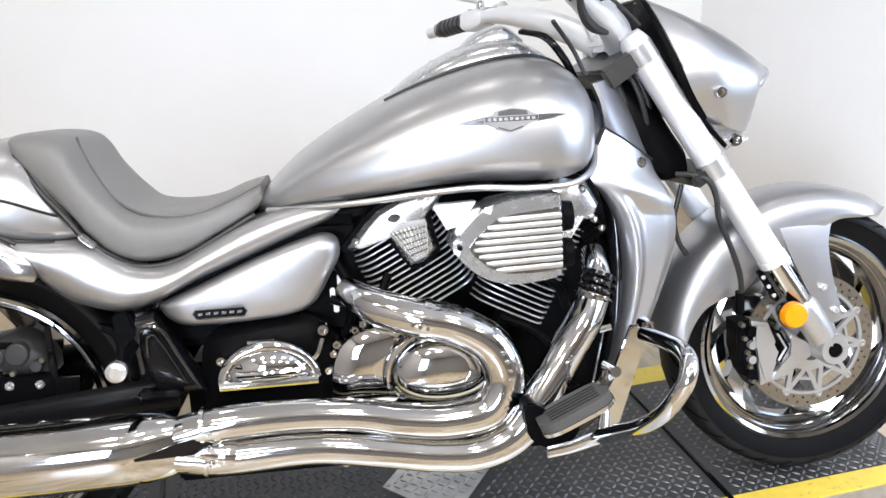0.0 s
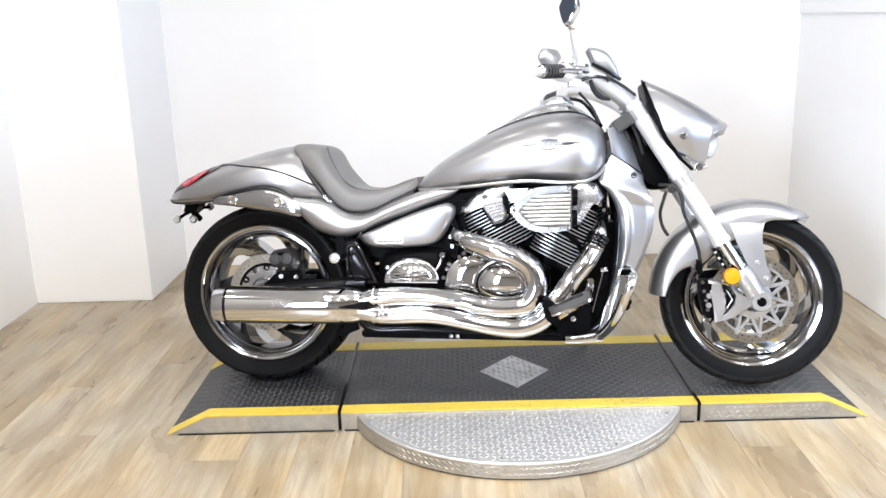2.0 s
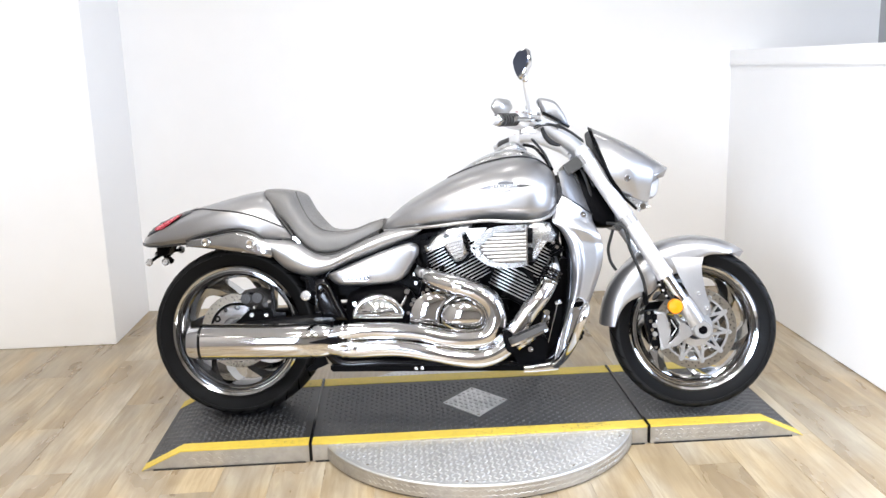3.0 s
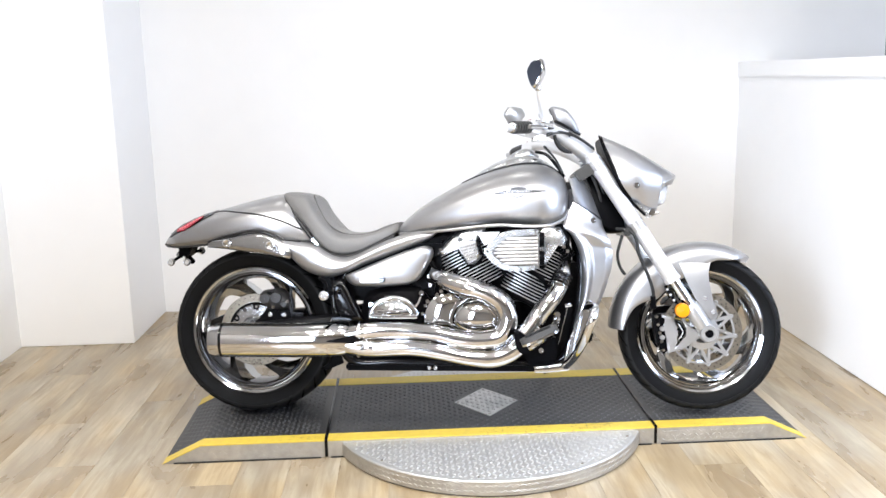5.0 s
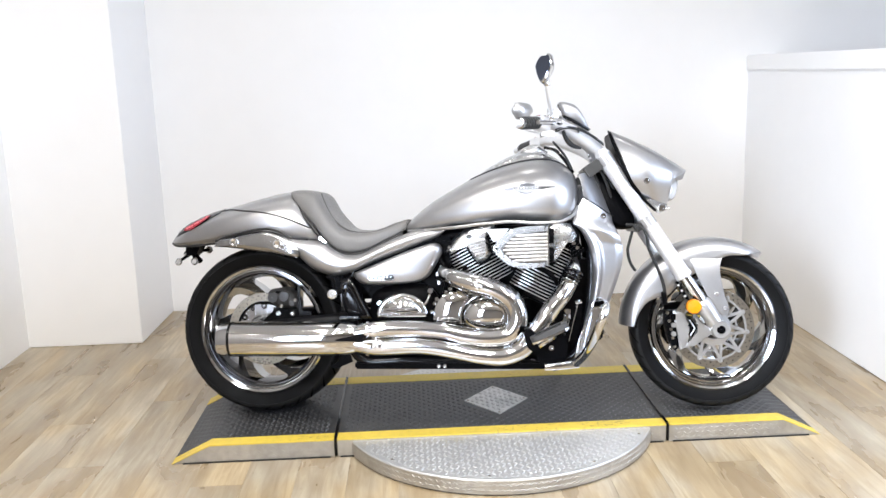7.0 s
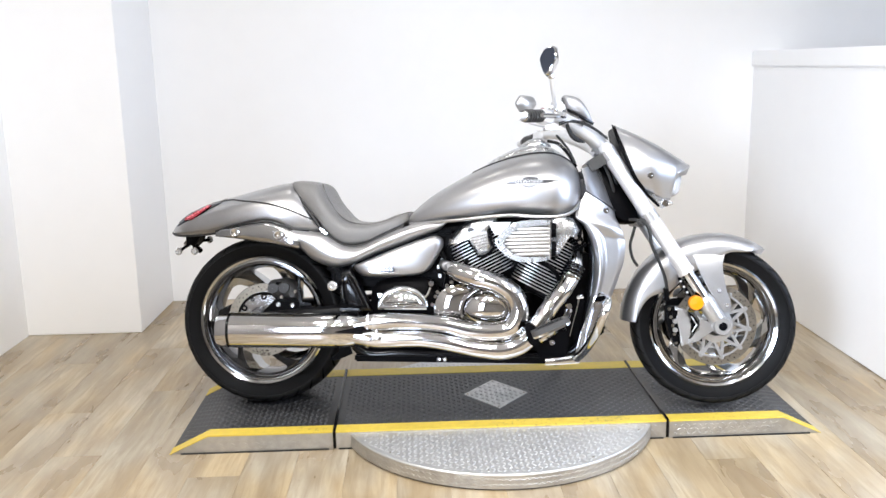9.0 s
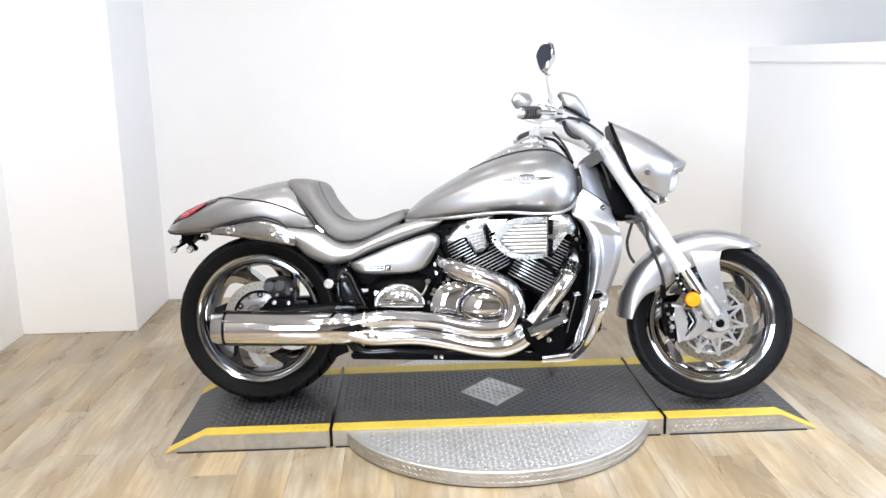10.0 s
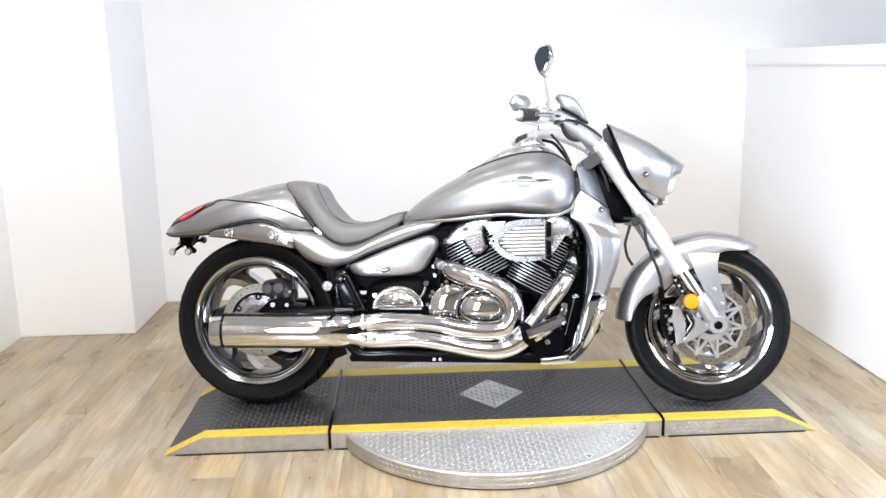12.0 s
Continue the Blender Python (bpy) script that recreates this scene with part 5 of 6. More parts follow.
# Black wedge laid on the chrome to paint a dark reflection.
part("muffler_throat", panel([(-0.512, 0.316, 0.335, -0.512, 0.312, 0.335), (-0.47, 0.3235, 0.3235, -0.47, 0.308, 0.3235), (-0.43, 0.331, 0.314, -0.43, 0.3045, 0.314), (-0.372, 0.336, 0.306, -0.402, 0.303, 0.306)], lambda t, q: 0.0, 0.03, 16, 4), GLOSS, muf, "black sheet for the dark reflection by the pipe cones")
part("pipe_cone", tube([V(-0.418, 0.315, 0.304), V(-0.405, 0.308, 0.302), V(-0.385, 0.295, 0.294), V(-0.36, 0.287, 0.287)], [0.003, 0.012, 0.026, 0.033], 18, 14), CHROME, muf, "chrome cone at the pipe joint")
part("muffler_bracket", box((-0.53, -0.238, 0.368), (-0.45, -0.2, 0.384), 0.006), GLOSS, bike)

# ---- foot controls and engine guard ----
part("peg_mount", plate([(0.14, 0.36), (0.20, 0.335), (0.22, 0.30), (0.30, 0.31), (0.29, 0.20), (0.22, 0.19), (0.18, 0.26)], 0.15, 0.18, 0.004, 36), BLACK, bike)
PEG = [(0.15, 0.35), (0.165, 0.353), (0.195, 0.33), (0.19, 0.30), (0.205, 0.285), (0.185, 0.272), (0.16, 0.29)]
part("peg_bracket", plate(PEG, 0.30, 0.345, 0.006, 28), BLACK, bike)
peg = part("footpeg", tube([V(0.19, 0.2, 0.30), V(0.2, 0.28, 0.305), V(0.225, 0.36, 0.332)], 0.012, 10, 8), CHROME, bike)
PADS = [(0.068 * math.copysign(abs(math.cos(k)) ** 0.55, math.cos(k)), 0.036 * math.copysign(abs(math.sin(k)) ** 0.6, math.sin(k))) for k in np.linspace(0, 2 * math.pi, 28, endpoint=False)]
bm = prism(PADS, -0.008, 0.009)
bmesh.ops.bevel(bm, geom=[e for e in bm.edges if e.calc_face_angle(0) > 0.9], offset=0.003, segments=2, affect="EDGES")
pad = part("peg_pad", bm, PAD, peg, "black ribbed rubber foot pad")
pad.matrix_local = pose(0.235, -0.40, 0.345, 3, -24, 0)
for i in range(5):
    part("pad_rib", box((-0.048, -0.022 + i * 0.010, 0.0085), (0.048, -0.019 + i * 0.010, 0.0105), 0.0008), HOSE, pad)
part("pad_plate", prism([(x * 1.03, y * 1.05) for x, y in PADS], -0.0155, -0.0085), CHROME, pad)
part("brake_pedal", tube([V(0.2, 0.2, 0.27), V(0.26, 0.24, 0.315), V(0.29, 0.33, 0.365), V(0.297, 0.36, 0.40)], [0.011, 0.011, 0.013, 0.012], 10, 16), CHROME, bike)
part("pedal_tip", tube([V(0.296, 0.35, 0.412), V(0.298, 0.395, 0.417)], 0.0095, 12), CHROME, bike)
part("pedal_bolt", disc_bolt(0.248, 0.19, 0.262, 0.012, 0.02), CHROME, bike)
part("pedal_rod", tube([V(0.345, 0.2, 0.43), V(0.31, 0.21, 0.29)], 0.0025, 6), CHROME, bike)
part("rod_clevis", tube([V(0.335, 0.2, 0.428), V(0.358, 0.2, 0.432)], 0.0075, 10), CHROME, bike)
for s in (1, -1):
    guard = part("engine_guard", tube([V(0.41, s * 0.24, 0.424), V(0.419, s * 0.32, 0.434), V(0.423, s * 0.369, 0.437), V(0.421, s * 0.405, 0.427), V(0.411, s * 0.418, 0.4), V(0.4, s * 0.408, 0.37), V(0.39, s * 0.385, 0.335), V(0.374, s * 0.335, 0.29), V(0.355, s * 0.25, 0.24), V(0.335, s * 0.2, 0.21)], 0.0155, 14, 48), CHROME, bike, "chrome tubular engine guard loop")
    part("guard_plate", plate([(0.40, 0.43), (0.435, 0.43), (0.42, 0.37), (0.375, 0.235), (0.345, 0.195), (0.325, 0.20), (0.345, 0.29), (0.375, 0.37)], 0.19, 0.20, 0.003, side=s), CHROME, guard)
    part("guard_foot", tube([V(0.345, s * 0.185, 0.203), V(0.27, s * 0.21, 0.198), V(0.222, s * 0.22, 0.197)], [0.016, 0.013, 0.012], 10, 10, flat=0.35), CHROME, guard)
    part("bolt", disc_bolt(0.42, s * 0.235, 0.436, 0.013, s * 0.03), CHROME, guard)

# ---- front end ----
TOPF, BOT = (0.452, 0.952), (0.862, 0.319)


def on_fork(t, w, off=0.0):
    d = Vector((BOT[0] - TOPF[0], BOT[1] - TOPF[1])).normalized()
    p = Vector(TOPF) + (Vector(BOT) - Vector(TOPF)) * t + Vector((-d.y, d.x)) * off
    return V(p.x, w, p.y)


for s in (1, -1):
    leg = part("fork_leg", tube([on_fork(-0.02, s * 0.118), on_fork(0.685, s * 0.118)], 0.0285, 28), SATIN, bike, "silver upside-down fork tube")
    part("fork_collar", tube([on_fork(0.675, s * 0.118), on_fork(0.695, s * 0.118)], 0.031, 24), SATIN, leg)
    part("fork_slider", tube([on_fork(0.69, s * 0.118), on_fork(0.86, s * 0.118)], 0.022, 24), CHROME, leg, "chrome fork slider")
    low = part("axle_clamp", tube([on_fork(0.835, s * 0.118), on_fork(0.85, s * 0.118), on_fork(0.93, s * 0.118), on_fork(0.99, s * 0.115)], [0.026, 0.03, 0.03, 0.028], 20, 14), LOWER, leg, "silver lower fork casting")
    part("axle_boss", lathe([(0.012, s * 0.085), (0.034, s * 0.085), (0.034, s * 0.135), (0.03, s * 0.142), (0.016, s * 0.142), (0.015, s * 0.128), (0.001, s * 0.128)], 28, BOT[0], BOT[1]), LOWER, low)
    part("axle_end", lathe([(0.001, s * 0.1295), (0.0152, s * 0.1295), (0.0152, s * 0.1405), (0.001, s * 0.1405)], 18, BOT[0], BOT[1]), BLACK, low)
    part("fork_top", tube([on_fork(-0.045, s * 0.118), on_fork(-0.02, s * 0.118)], [0.021, 0.0285], 24), SATIN, leg)
    # caliper, carrier arm and lamp
    CAL = [(0.698, 0.384), (0.735, 0.378), (0.753, 0.335), (0.748, 0.312), (0.756, 0.288), (0.742, 0.248), (0.722, 0.24), (0.716, 0.293), (0.706, 0.335)]
    cal = part("brake_caliper", plate(CAL, 0.052, 0.108, 0.008, side=s), LOWER, bike, "silver radial brake caliper with black pistons")
    part("caliper_slot", plate([(0.752, 0.362), (0.768, 0.352), (0.787, 0.319), (0.768, 0.284), (0.756, 0.296), (0.769, 0.32)], 0.07, 0.1, 0.003, side=s), BLACK, cal)
    part("slot_edge", tube([V(0.757, s * 0.101, 0.352), V(0.777, s * 0.101, 0.319), V(0.76, s * 0.101, 0.292)], 0.0028, 8), LOWER, cal)
    for h, r in ((0.362, 0.012), (0.332, 0.009), (0.30, 0.009), (0.268, 0.012)):
        part("piston", tube([V(0.697, s * 0.075, h), V(0.70, s * 0.107, h)], r, 14), LOWER if r < 0.01 else BLACK, cal)
    part("caliper_core", plate([(0.668, 0.382), (0.70, 0.386), (0.712, 0.335), (0.722, 0.25), (0.706, 0.236), (0.684, 0.27), (0.672, 0.32)], 0.045, 0.098, 0.006, side=s), BLACK, cal)
    for h in (0.377, 0.347, 0.316, 0.284, 0.252):
        part("bolt", disc_bolt(0.688 + 0.2 * (0.33 - h), s * 0.106, h, 0.006, s * 0.02), STEEL, cal)
    part("caliper_mount", plate([(0.772, 0.362), (0.81, 0.335), (0.842, 0.318), (0.836, 0.298), (0.782, 0.258), (0.742, 0.246), (0.744, 0.262), (0.77, 0.28), (0.79, 0.30), (0.792, 0.325)], 0.085, 0.105, 0.005, side=s), LOWER, cal)
    lampb = part("indicator", lathe([(0.001, s * 0.13), (0.02, s * 0.13), (0.027, s * 0.134), (0.0275, s * 0.15), (0.024, s * 0.157), (0.001, s * 0.161)], 28, 0.764, 0.405), AMBER, bike, "round amber turn signal")
    part("indicator_cup", lathe([(0.001, s * 0.11), (0.018, s * 0.11), (0.028, s * 0.133), (0.029, s * 0.141), (0.0277, s * 0.141), (0.001, s * 0.138)], 28, 0.764, 0.405), GLOSS, lampb)
part("front_axle", cyl(V(BOT[0], -0.12, BOT[1]), V(BOT[0], 0.12, BOT[1]), 0.014), STEEL, bike)
d = (on_fork(1, 0) - on_fork(0, 0)).normalized()
n = Vector((-d.z, 0, d.x))
for t, name, mat in ((0.012, "upper_clamp", DARKCAST), (0.372, "lower_clamp", DARKCAST)):
    thick, back = (0.022, 0.06) if name == "upper_clamp" else (0.015, 0.025)
    bm, rings = bmesh.new(), []
    for w in (0.135, 0.125, 0.09, 0.0, -0.09, -0.125, -0.135):
        c2 = on_fork(t, w) - n * 0.03
        rings.append([c2 + d * e * thick + n * f for e, f in ((-1, -back), (-1, 0.03), (1, 0.03), (1, -back))])
    skin(bm, rings)
    bmesh.ops.bevel(bm, geom=list(bm.edges), offset=0.007, segments=2, affect="EDGES", clamp_overlap=True)
    yoke = part(name, bm, mat, bike)
    for s in (1, -1):
        part("clamp_collar", tube([on_fork(t - 0.025, s * 0.118), on_fork(t + 0.025, s * 0.118)], 0.0305, 24), LOWER, yoke)
part("head_tube", tube([on_fork(0.04, 0, -0.055), on_fork(0.34, 0, -0.055)], 0.036, 20), BLACK, bike)
# Dark bluish grey holds the shade on this inner silver cover.
part("headstock_cover", hull([(0.33, 0.72, 0.335, 0.85, 0.11), (0.38, 0.69, 0.385, 0.86, 0.125), (0.43, 0.68, 0.42, 0.82, 0.12), (0.47, 0.69, 0.44, 0.76, 0.105)], 16, 24), material("shaded_headstock_grey", (0.09, 0.095, 0.11), 0.4, vary=0.08), bike)
part("wiring_cover", hull([(0.40, 0.80, 0.39, 0.92, 0.06), (0.44, 0.74, 0.435, 0.92, 0.10), (0.50, 0.69, 0.50, 0.86, 0.105), (0.565, 0.69, 0.56, 0.77, 0.09)], 14, 18), BLACK, bike, "black wiring loom cover")
for i, (a, b, w) in enumerate(((0.40, 0.60, 0.085), (0.43, 0.57, 0.095), (0.45, 0.62, 0.075))):
    part("wiring", tube([V(a, w, 0.93), V(a + 0.03, w + 0.01, 0.86), V(a + 0.05, w, 0.79), V(b - 0.07, w - 0.01, 0.70)], 0.006, 8, 24), HOSE, bike)
part("radiator", box((0.40, -0.13, 0.28), (0.44, 0.13, 0.70), 0.006), BLACK, bike, "black radiator between the side shrouds")
for i in range(12):
    part("radiator_tube", box((0.44, -0.12, 0.30 + i * 0.032), (0.445, 0.12, 0.315 + i * 0.032)), GLOSS, bike)

SHROUD = [(0.371, 0.808, 0.160, 0.476, 0.738, 0.118), (0.340, 0.748, 0.176, 0.479, 0.712, 0.140), (0.332, 0.716, 0.184, 0.489, 0.688, 0.158), (0.360, 0.685, 0.184, 0.503, 0.652, 0.168), (0.386, 0.632, 0.187, 0.511, 0.620, 0.168),
          (0.400, 0.547, 0.188, 0.507, 0.557, 0.164), (0.396, 0.470, 0.185, 0.484, 0.480, 0.160), (0.382, 0.402, 0.180, 0.456, 0.408, 0.158), (0.368, 0.345, 0.172, 0.428, 0.345, 0.154)]
NECK = [(0.352, 0.892, 0.140, 0.413, 0.906, 0.080), (0.362, 0.862, 0.150, 0.436, 0.866, 0.075), (0.367, 0.835, 0.155, 0.460, 0.815, 0.080), (0.371, 0.811, 0.155, 0.482, 0.741, 0.095)]


def shroud_lift(t, s):
    """Flat above the fold; below it a rolled front rim, a ridge and a hollowed flank."""
    low = min(max((t - 0.27) / 0.12, 0.0), 1.0)
    ridge = float(np.interp(s, (0.0, 0.07, 0.17, 0.24, 0.36, 0.8, 1.0), (-0.014, 0.0, 0.010, 0.010, -0.002, -0.006, -0.016)))
    flat = 0.016 * math.sin(math.pi * s) ** 0.8 - 0.004
    return flat + (ridge - flat) * low


for s in (1, -1):
    shroud = part("radiator_shroud", panel(SHROUD, shroud_lift, 0.035, 56, 22, s), SILVER, bike, "silver metallic radiator side shroud", 50)
    part("neck_cover", panel(NECK, lambda t, q: 0.018 * math.sin(math.pi * q) ** 0.8, 0.02, 24, 14, s), NECK_SHADE, shroud, "silver metallic neck cover with shade in its colour", 60)
    part("bolt", disc_bolt(0.441, s * 0.157, 0.737, 0.011, s * 0.015, 18), CHROME, shroud)
    part("shroud_seam", tube([V(0.369, s * 0.160, 0.810), V(0.42, s * 0.152, 0.776), V(0.479, s * 0.118, 0.738)], 0.0022, 6, 12), PIPING, shroud)

# front fender
ang = [178, 168, 158, 150, 143, 125, 105, 92, 86, 80, 70, 62, 57]
low_r = [0.296, 0.285, 0.268, 0.24, 0.215, 0.215, 0.225, 0.245, 0.262, 0.278, 0.292, 0.312, 0.332]
bm, rings = bmesh.new(), []
for a, lr in spline(list(zip(ang, low_r)), 48):
    k = radians(a)
    tip = max(0.0, (66 - a) / 9)
    wid = 0.088 * (1 - 0.55 * tip)
    prof = [(0.0, 0.340), (0.4, 0.338), (0.7, 0.331), (0.9, 0.319), (1.0, 0.302)]
    row = []
    for f, r in prof:
        row.append((f * wid, max(r, lr + 0.003)))
    for g in (0.33, 0.66, 1.0):
        row.append((wid * (1 + 0.03 * g), min(row[4][1], 0.302 + (lr - 0.302) * g)))
    outer = row
    inner = [(w * 0.965 - 0.0005, r - 0.004) for w, r in row]
    near = [V(FX + r * math.cos(k), w, FH + r * math.sin(k)) for w, r in outer]
    far = [V(FX + r * math.cos(k), -w, FH + r * math.sin(k)) for w, r in outer[:0:-1]]
    inn = [V(FX + r * math.cos(k), -w, FH + r * math.sin(k)) for w, r in inner]
    inf = [V(FX + r * math.cos(k), w, FH + r * math.sin(k)) for w, r in inner[:0:-1]]
    rings.append(far + near + inf + [inn[0]] + inn[1:])
skin(bm, rings)
part("front_fender", bm, SILVER, bike, "silver metallic front fender hugging the tyre", 60)
for s in (1, -1):
    st = part("fender_bracket", panel([(0.760, 0.592, 0.083, 0.895, 0.594, 0.084), (0.764, 0.578, 0.0882, 0.880, 0.580, 0.0890), (0.772, 0.555, 0.0925, 0.873, 0.558, 0.0930), (0.780, 0.532, 0.0952, 0.870, 0.535, 0.0955), (0.794, 0.500, 0.0977, 0.873, 0.502, 0.0977), (0.828, 0.432, 0.0997, 0.886, 0.438, 0.0997), (0.857, 0.388, 0.1005, 0.90, 0.392, 0.1005), (0.874, 0.366, 0.1, 0.896, 0.368, 0.1)],
                                       lambda t, q: 0.0015 * math.sin(math.pi * q) * min(1, 3 * t), 0.006, 48, 12, s), SILVER, bike, "silver fender bracket", 50)
    for x, h in ((0.856, 0.446), (0.884, 0.394)):
        part("bolt", disc_bolt(x, s * 0.109, h, 0.0075, s * 0.008), CAST, st)
part("fork_reflector_strip", plate([(0.705, 0.49), (0.715, 0.495), (0.755, 0.43), (0.745, 0.425)], 0.1, 0.115, 0.002), BLACK, bike)
for i in range(3):
    part("strip_hole", disc_bolt(0.716 + 0.012 * i, 0.1165, 0.48 - 0.02 * i, 0.0045, 0.004), SATIN, bike)

# brake hose and cables
part("brake_hose", tube([V(0.53, 0.11, 0.705), V(0.56, 0.125, 0.703), V(0.587, 0.135, 0.69), V(0.602, 0.138, 0.655), V(0.606, 0.138, 0.62), V(0.637, 0.135, 0.546), V(0.658, 0.128, 0.491), V(0.667, 0.118, 0.436), V(0.668, 0.11, 0.41)], 0.006, 8, 48), HOSE, bike)
part("brake_hose", tube([V(0.556, 0.08, 0.68), V(0.546, 0.082, 0.645), V(0.538, 0.084, 0.61), V(0.547, 0.084, 0.563), V(0.566, 0.08, 0.533)], 0.0055, 8, 30), HOSE, bike)
part("hose_end", tube([V(0.662, 0.12, 0.455), V(0.668, 0.11, 0.41)], 0.01, 8), BLACK, bike)

# headlight cowl
COWL = (((0.492, 1.058, 0), (0.480, 1.046, 0.085), (0.523, 0.925, 0.147), (0.547, 0.868, 0.149), (0.587, 0.815, 0.128)),
        ((0.570, 1.025, 0), (0.560, 1.008, 0.10), (0.592, 0.918, 0.152), (0.605, 0.86, 0.151), (0.632, 0.794, 0.122)),
        ((0.650, 0.985, 0), (0.640, 0.966, 0.10), (0.645, 0.908, 0.140), (0.648, 0.855, 0.140), (0.660, 0.784, 0.112)),
        ((0.728, 0.936, 0), (0.712, 0.921, 0.085), (0.694, 0.892, 0.122), (0.690, 0.845, 0.121), (0.681, 0.781, 0.098)),
        ((0.764, 0.911, 0), (0.746, 0.899, 0.065), (0.703, 0.878, 0.115), (0.692, 0.843, 0.114), (0.683, 0.782, 0.092)))
bm, rings = bmesh.new(), []
for row in spline([sum(st, ()) for st in COWL], 36):
    p = row.reshape(5, 3)
    half_ring = spline(p, 18)
    rings.append([V(x, w, h) for x, h, w in half_ring] + [V(x, -w, h) for x, h, w in half_ring[:0:-1]])
skin(bm, rings)
cowl = part("headlight_cowl", bm, SILVER, bike, "silver metallic headlight cowl with a pointed brow", 60)
bm = bmesh.new()
skin(bm, [[p + Vector((dx, 0, dz)) for p in rings[0]] for dx, dz in ((0.002, 0.001), (-0.007, -0.0045))])
part("cowl_back", bm, BLACK, cowl, "black inner edge of the cowl", 50)
brow = spline([(0.703, 0.113, 0.878, 0.870), (0.726, 0.094, 0.889, 0.868), (0.748, 0.062, 0.900, 0.870), (0.760, 0.03, 0.908, 0.873), (0.763, 0, 0.910, 0.875), (0.760, -0.03, 0.908, 0.873), (0.748, -0.062, 0.900, 0.870), (0.726, -0.094, 0.889, 0.868), (0.703, -0.113, 0.878, 0.870)], 40)
bm = bmesh.new()
skin(bm, [[V(x + 0.003, w, top - 0.004), V(x, w, top + 0.001), V(x - 0.012, w, top - 0.001), V(x - 0.022, w, low), V(x - 0.016, w, low - 0.002), V(x - 0.010, w, low)] for x, w, top, low in brow])
part("brow_lip", bm, SILVER, cowl, "turned-down lip of the brow", 50)
part("cowl_gasket", tube([V(0.482, 0.0, 1.062), V(0.472, 0.085, 1.047), V(0.490, 0.125, 0.985), V(0.515, 0.142, 0.922), V(0.539, 0.143, 0.866), V(0.581, 0.122, 0.81), V(0.638, 0.10, 0.755)], [0.003, 0.003, 0.004, 0.005, 0.006, 0.006, 0.005], 8, 36), BLACK, cowl)
part("bolt", disc_bolt(0.599, 0.164, 0.864, 0.012, 0.02, 18), CHROME, cowl)
part("headlight_lens", hull([(0.66, 0.79, 0.68, 0.88, 0.085), (0.695, 0.79, 0.706, 0.882, 0.08), (0.715, 0.80, 0.728, 0.876, 0.06), (0.728, 0.82, 0.738, 0.865, 0.025)], 14, 20), CLEAR, cowl, "clear headlight lens")
part("headlight_bracket", plate([(0.61, 0.81), (0.64, 0.79), (0.68, 0.797), (0.685, 0.76), (0.65, 0.745), (0.63, 0.77)], 0.07, 0.09, 0.004), CAST, cowl)
part("headlight_adjuster", tube([V(0.672, 0.09, 0.762), V(0.69, 0.09, 0.765)], [0.006, 0.004], 12), CAST, cowl)
part("bolt", disc_bolt(0.662, 0.105, 0.765, 0.013, 0.03), CHROME, cowl)

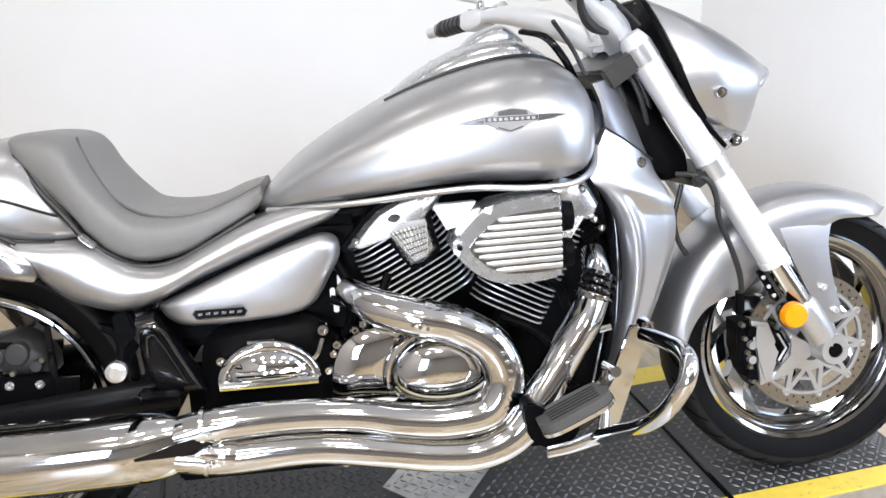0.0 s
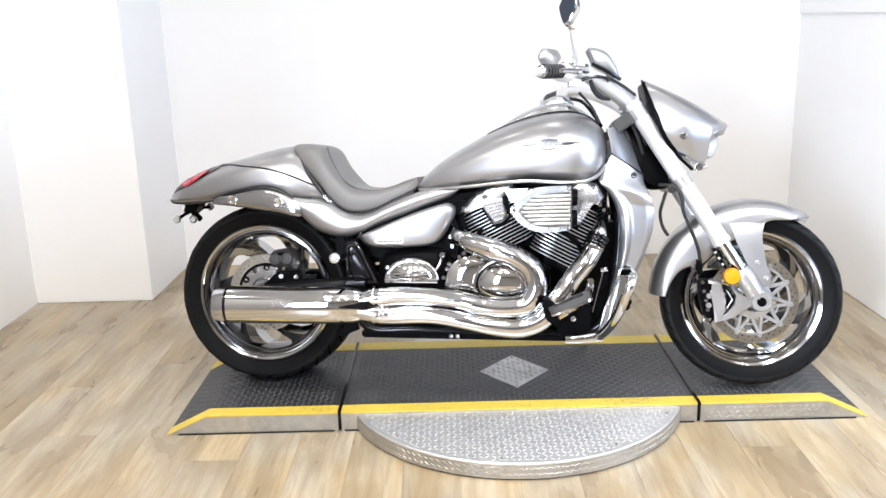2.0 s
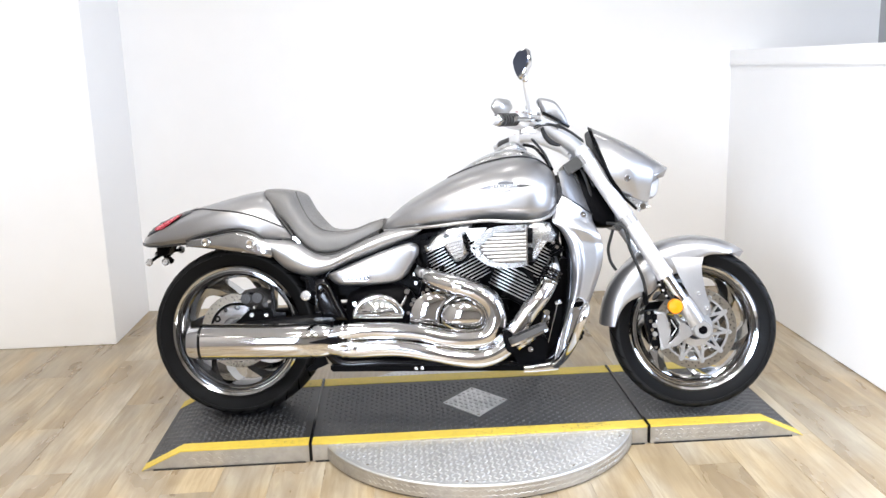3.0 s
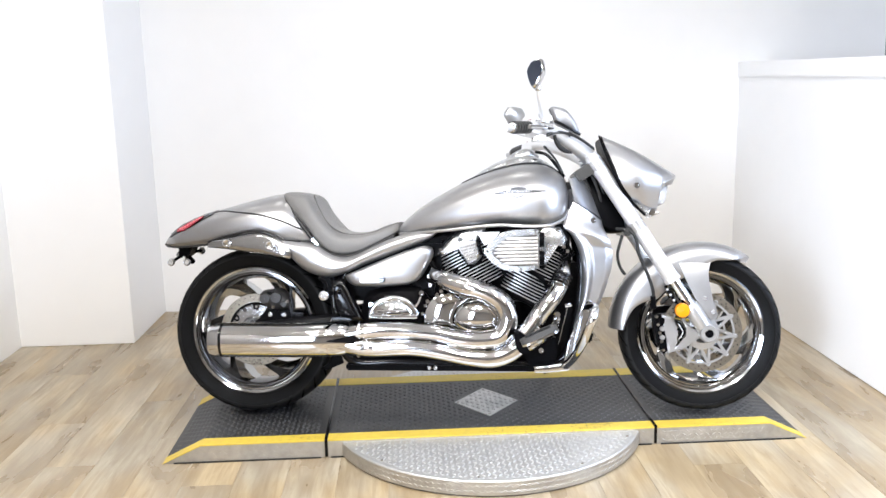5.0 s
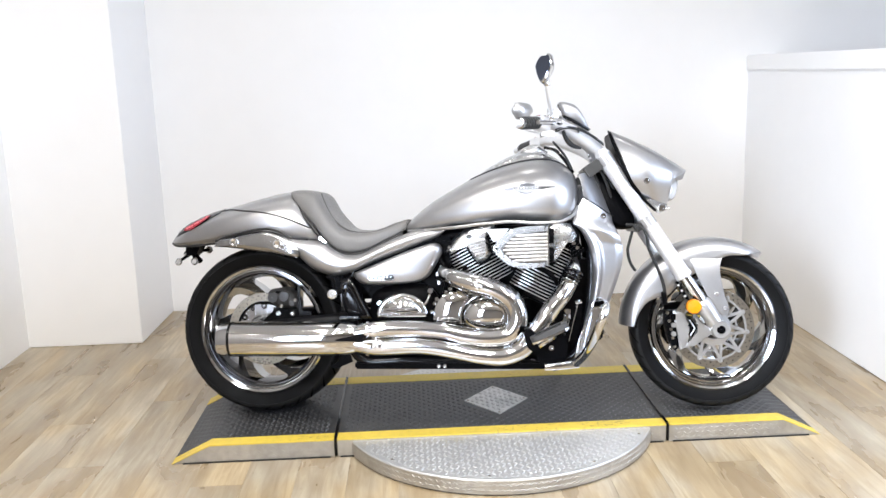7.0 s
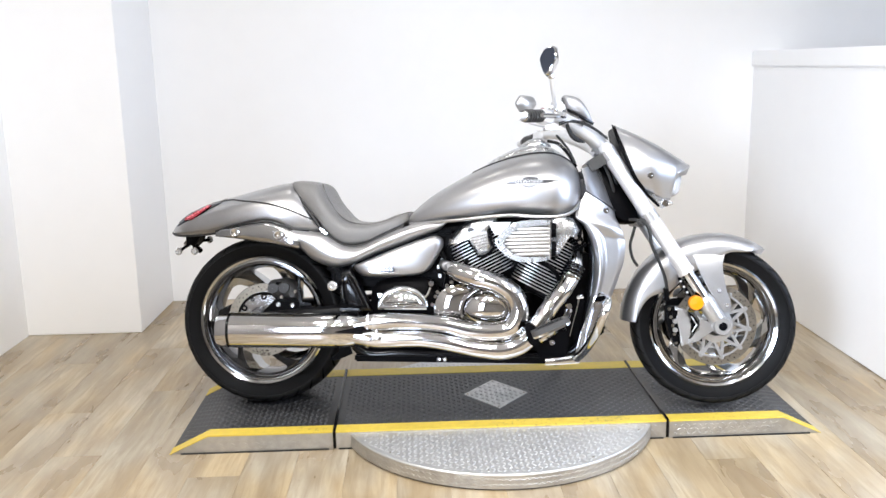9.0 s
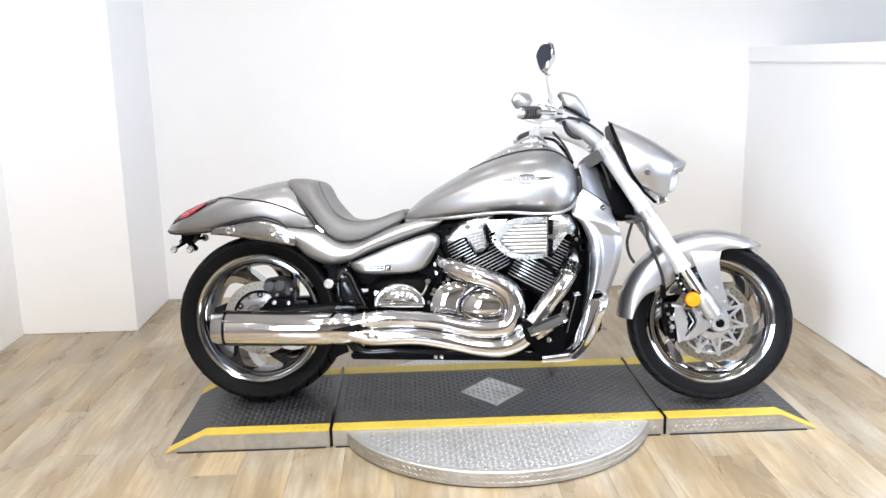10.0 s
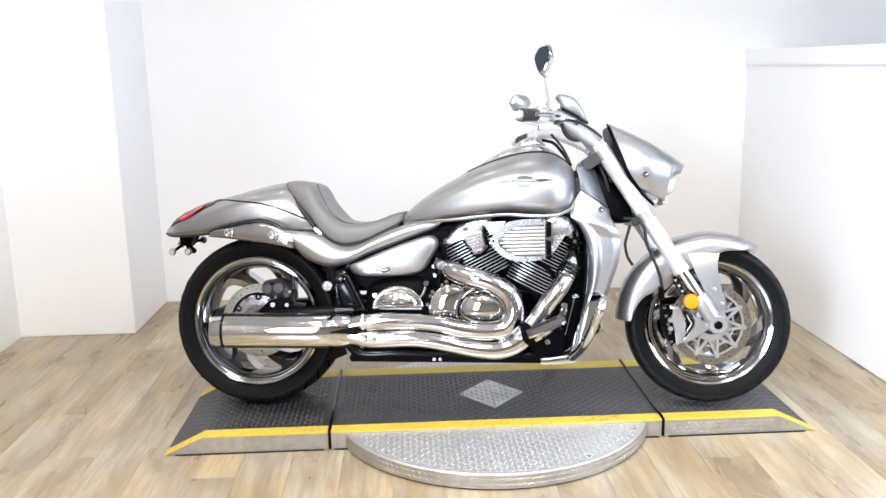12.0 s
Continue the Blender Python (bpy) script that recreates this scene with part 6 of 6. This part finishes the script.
# handlebar, grips, mirrors, instrument
for s in (1, -1):
    bar = part("handlebar", tube([V(0.44, s * 0.05, 0.965), V(0.41, s * 0.10, 0.995), V(0.34, s * 0.17, 1.035), V(0.27, s * 0.26, 1.06), V(0.21, s * 0.34, 1.058), V(0.125, s * 0.475, 1.04)], [0.03, 0.03, 0.028, 0.021, 0.0145, 0.0135], 14, 40), SATIN, bike, "wide silver drag handlebar")
    a, b = V(0.205, s * 0.35, 1.057), V(0.150, s * 0.436, 1.046)
    grip = part("grip", tube([a, b], 0.019, 16), GRIP, bar, "ribbed black rubber grip")
    for i in range(6):
        t = 0.06 + 0.155 * i
        part("grip_ring", tube([a.lerp(b, t), a.lerp(b, t + 0.09)], 0.0222, 14), GRIP, grip)
    part("grip_end", tube([a.lerp(b, 0.98), a.lerp(b, 1.1), a.lerp(b, 1.13)], [0.0185, 0.0185, 0.013], 16), STRUT, grip)
    sw = part("switch_housing", hull([(0, 0, 0, 0.03, 0.016), (0.02, -0.014, 0.02, 0.036, 0.021), (0.06, -0.014, 0.06, 0.036, 0.021), (0.08, 0, 0.08, 0.028, 0.016)], 12, 16), SATIN, bar)
    sw.matrix_local = pose(0.196, -s * 0.405, 1.046, 0, 0, 58 * s)
    part("kill_switch", box((0.02, -0.006, 0.032), (0.03, 0.006, 0.038), 0.002), RED, sw)
    part("lever", tube([V(0.285, s * 0.30, 1.06), V(0.262, s * 0.38, 1.052), V(0.205, s * 0.46, 1.045)], 0.0075, 8, 14), CHROME, bar)
    part("lever_pivot", tube([V(0.24, s * 0.32, 1.07), V(0.275, s * 0.27, 1.075)], 0.02, 12), CHROME, bar)
    part("fluid_reservoir", box((0.235, -s * 0.345 - 0.03, 1.075), (0.285, -s * 0.345 + 0.02, 1.105), 0.008), SATIN, bar)
    mx, mh = (0.225, 1.222) if s == 1 else (0.152, 1.208)
    mirror = part("mirror_stem", tube([V(0.25, s * 0.33, 1.08), V(0.248, s * 0.36, 1.1), V(mx + 0.012, s * 0.42, mh - 0.075), V(mx + 0.008, s * 0.44, mh - 0.04)], [0.0085, 0.0075, 0.006, 0.0065], 10, 14), SATIN, bar)
    for f, r in ((0.02, 0.012), (0.16, 0.0105), (0.93, 0.0105)):
        c2 = V(0.25, s * 0.33, 1.08).lerp(V(mx + 0.008, s * 0.44, mh - 0.04), f)
        part("stem_knuckle", tube([c2 - Vector((0, 0, 0.010)), c2 - Vector((0, 0, 0.005)), c2 + Vector((0, 0, 0.005)), c2 + Vector((0, 0, 0.010))], [r * 0.6, r, r, r * 0.6], 12), CHROME, mirror)
    mb = bmesh.new()
    wide, tall = (0.82, 0.92) if s == 1 else (1.35, 0.82)
    head = [(x * wide, z * tall) for x, z in ((0.0, -0.056), (0.012, -0.046), (0.030, -0.018), (0.042, 0.008), (0.039, 0.022), (0.026, 0.044), (0.014, 0.049), (-0.020, 0.052), (-0.030, 0.046), (-0.042, 0.010), (-0.040, -0.004), (-0.014, -0.048))]
    skin(mb, [[(d, x * f, z * f) for x, z in head] for d, f in ((-0.006, 0.93), (-0.004, 1.0), (0.008, 1.0), (0.022, 0.75), (0.03, 0.35))])
    shell = part("mirror_shell", mb, CHROME if s == 1 else LOWER, mirror, "chrome mirror shell" if s == 1 else "satin silver mirror shell")
    shell.matrix_local = pose(mx, -s * 0.50, mh, 0, 12, s * 50)
    gb = bmesh.new()
    skin(gb, [[(d, x * 0.88, z * 0.88) for x, z in head] for d in (-0.0085, -0.006)])
    part("mirror_glass", gb, MIRROR, shell, "mirror glass with its bluish reflection in the tint")
meter = part("tachometer", hull([(0.312, 1.112, 0.288, 1.168, 0.034), (0.318, 1.108, 0.296, 1.176, 0.046), (0.352, 1.092, 0.35, 1.164, 0.05), (0.382, 1.076, 0.384, 1.122, 0.044), (0.404, 1.066, 0.405, 1.074, 0.03)], 24, 24, low=0.5, top_e=0.55, side_e=0.5, bottom_e=0.5), COVER_GREY, bike, "dark silver wedge-shaped instrument pod above the bars", 40)
part("meter_visor", tube([V(0.308, 0.045, 1.118), V(0.352, 0.053, 1.094), V(0.405, 0.032, 1.066)], 0.006, 8, 12), GLOSS, meter)
part("meter_face", plate([(0.286, 1.166), (0.292, 1.166), (0.314, 1.116), (0.308, 1.116)], -0.03, 0.03, 0.001), GLOSS, meter)
part("meter_bracket", tube([V(0.36, 0, 1.09), V(0.41, 0, 0.98)], 0.014, 10), SATIN, bike)
part("riser", box((0.40, -0.05, 0.955), (0.455, 0.05, 1.0), 0.012), SATIN, bike)
for w, drop in ((0.0, 0.0), (0.012, 0.007)):
    part("control_cable", tube([V(0.268, 0.285, 1.040 - drop), V(0.300, 0.25 + w, 1.053 - drop), V(0.356, 0.2 + w, 1.051 - drop), V(0.402, 0.155 + w, 1.034 - drop), V(0.448, 0.125 + w, 1.004 - drop)], 0.0028, 8, 32), HOSE, bike)
part("cable_clip", box((0.350, -0.243, 1.038), (0.356, -0.215, 1.056), 0.0015), HOSE, bike)
part("control_cable", tube([V(0.296, 0.25, 1.040), V(0.302, 0.24, 1.022), V(0.314, 0.23, 1.003), V(0.332, 0.22, 0.989), V(0.360, 0.205, 0.981)], [0.006, 0.0075, 0.009, 0.009, 0.004], 8, 24), HOSE, bike)
part("control_cable", tube([V(0.262, 0.2, 1.006), V(0.285, 0.18, 0.983), V(0.306, 0.17, 0.957), V(0.330, 0.165, 0.91)], 0.0045, 8, 20), HOSE, bike)

# ---- floor planks ----
PW, PL = 0.178, 1.22
plank_meshes = {}


def plank_mesh(length):
    """One shared mesh for each length of board."""
    key = round(length, 3)
    if key not in plank_meshes:
        bm = box((-PW / 2 + 0.0003, -key / 2 + 0.0003, -0.0035), (PW / 2 - 0.0003, key / 2 - 0.0003, 0.0), 0.0003)
        me = bpy.data.meshes.new("plank")
        bm.to_mesh(me)
        bm.free()
        me.materials.append(OAK)
        plank_meshes[key] = me
    return plank_meshes[key]


for i in range(23):
    shift = (0.0, 0.41, 0.83, 0.22, 0.63)[i % 5]
    for j in range(5):
        u, v = -2.21 + i * PW, 1.75 - shift - (j - 0.4) * PL
        v1 = min(v + PL / 2, 1.905)
        v0 = v - PL / 2
        if u > 1.62 or v < -3.6 or v1 - v0 < 0.1:
            continue
        p = new("plank", plank_mesh(v1 - v0))
        p.parent = floor
        p.matrix_local = Matrix.Translation((u, (v0 + v1) / 2, 0.0))
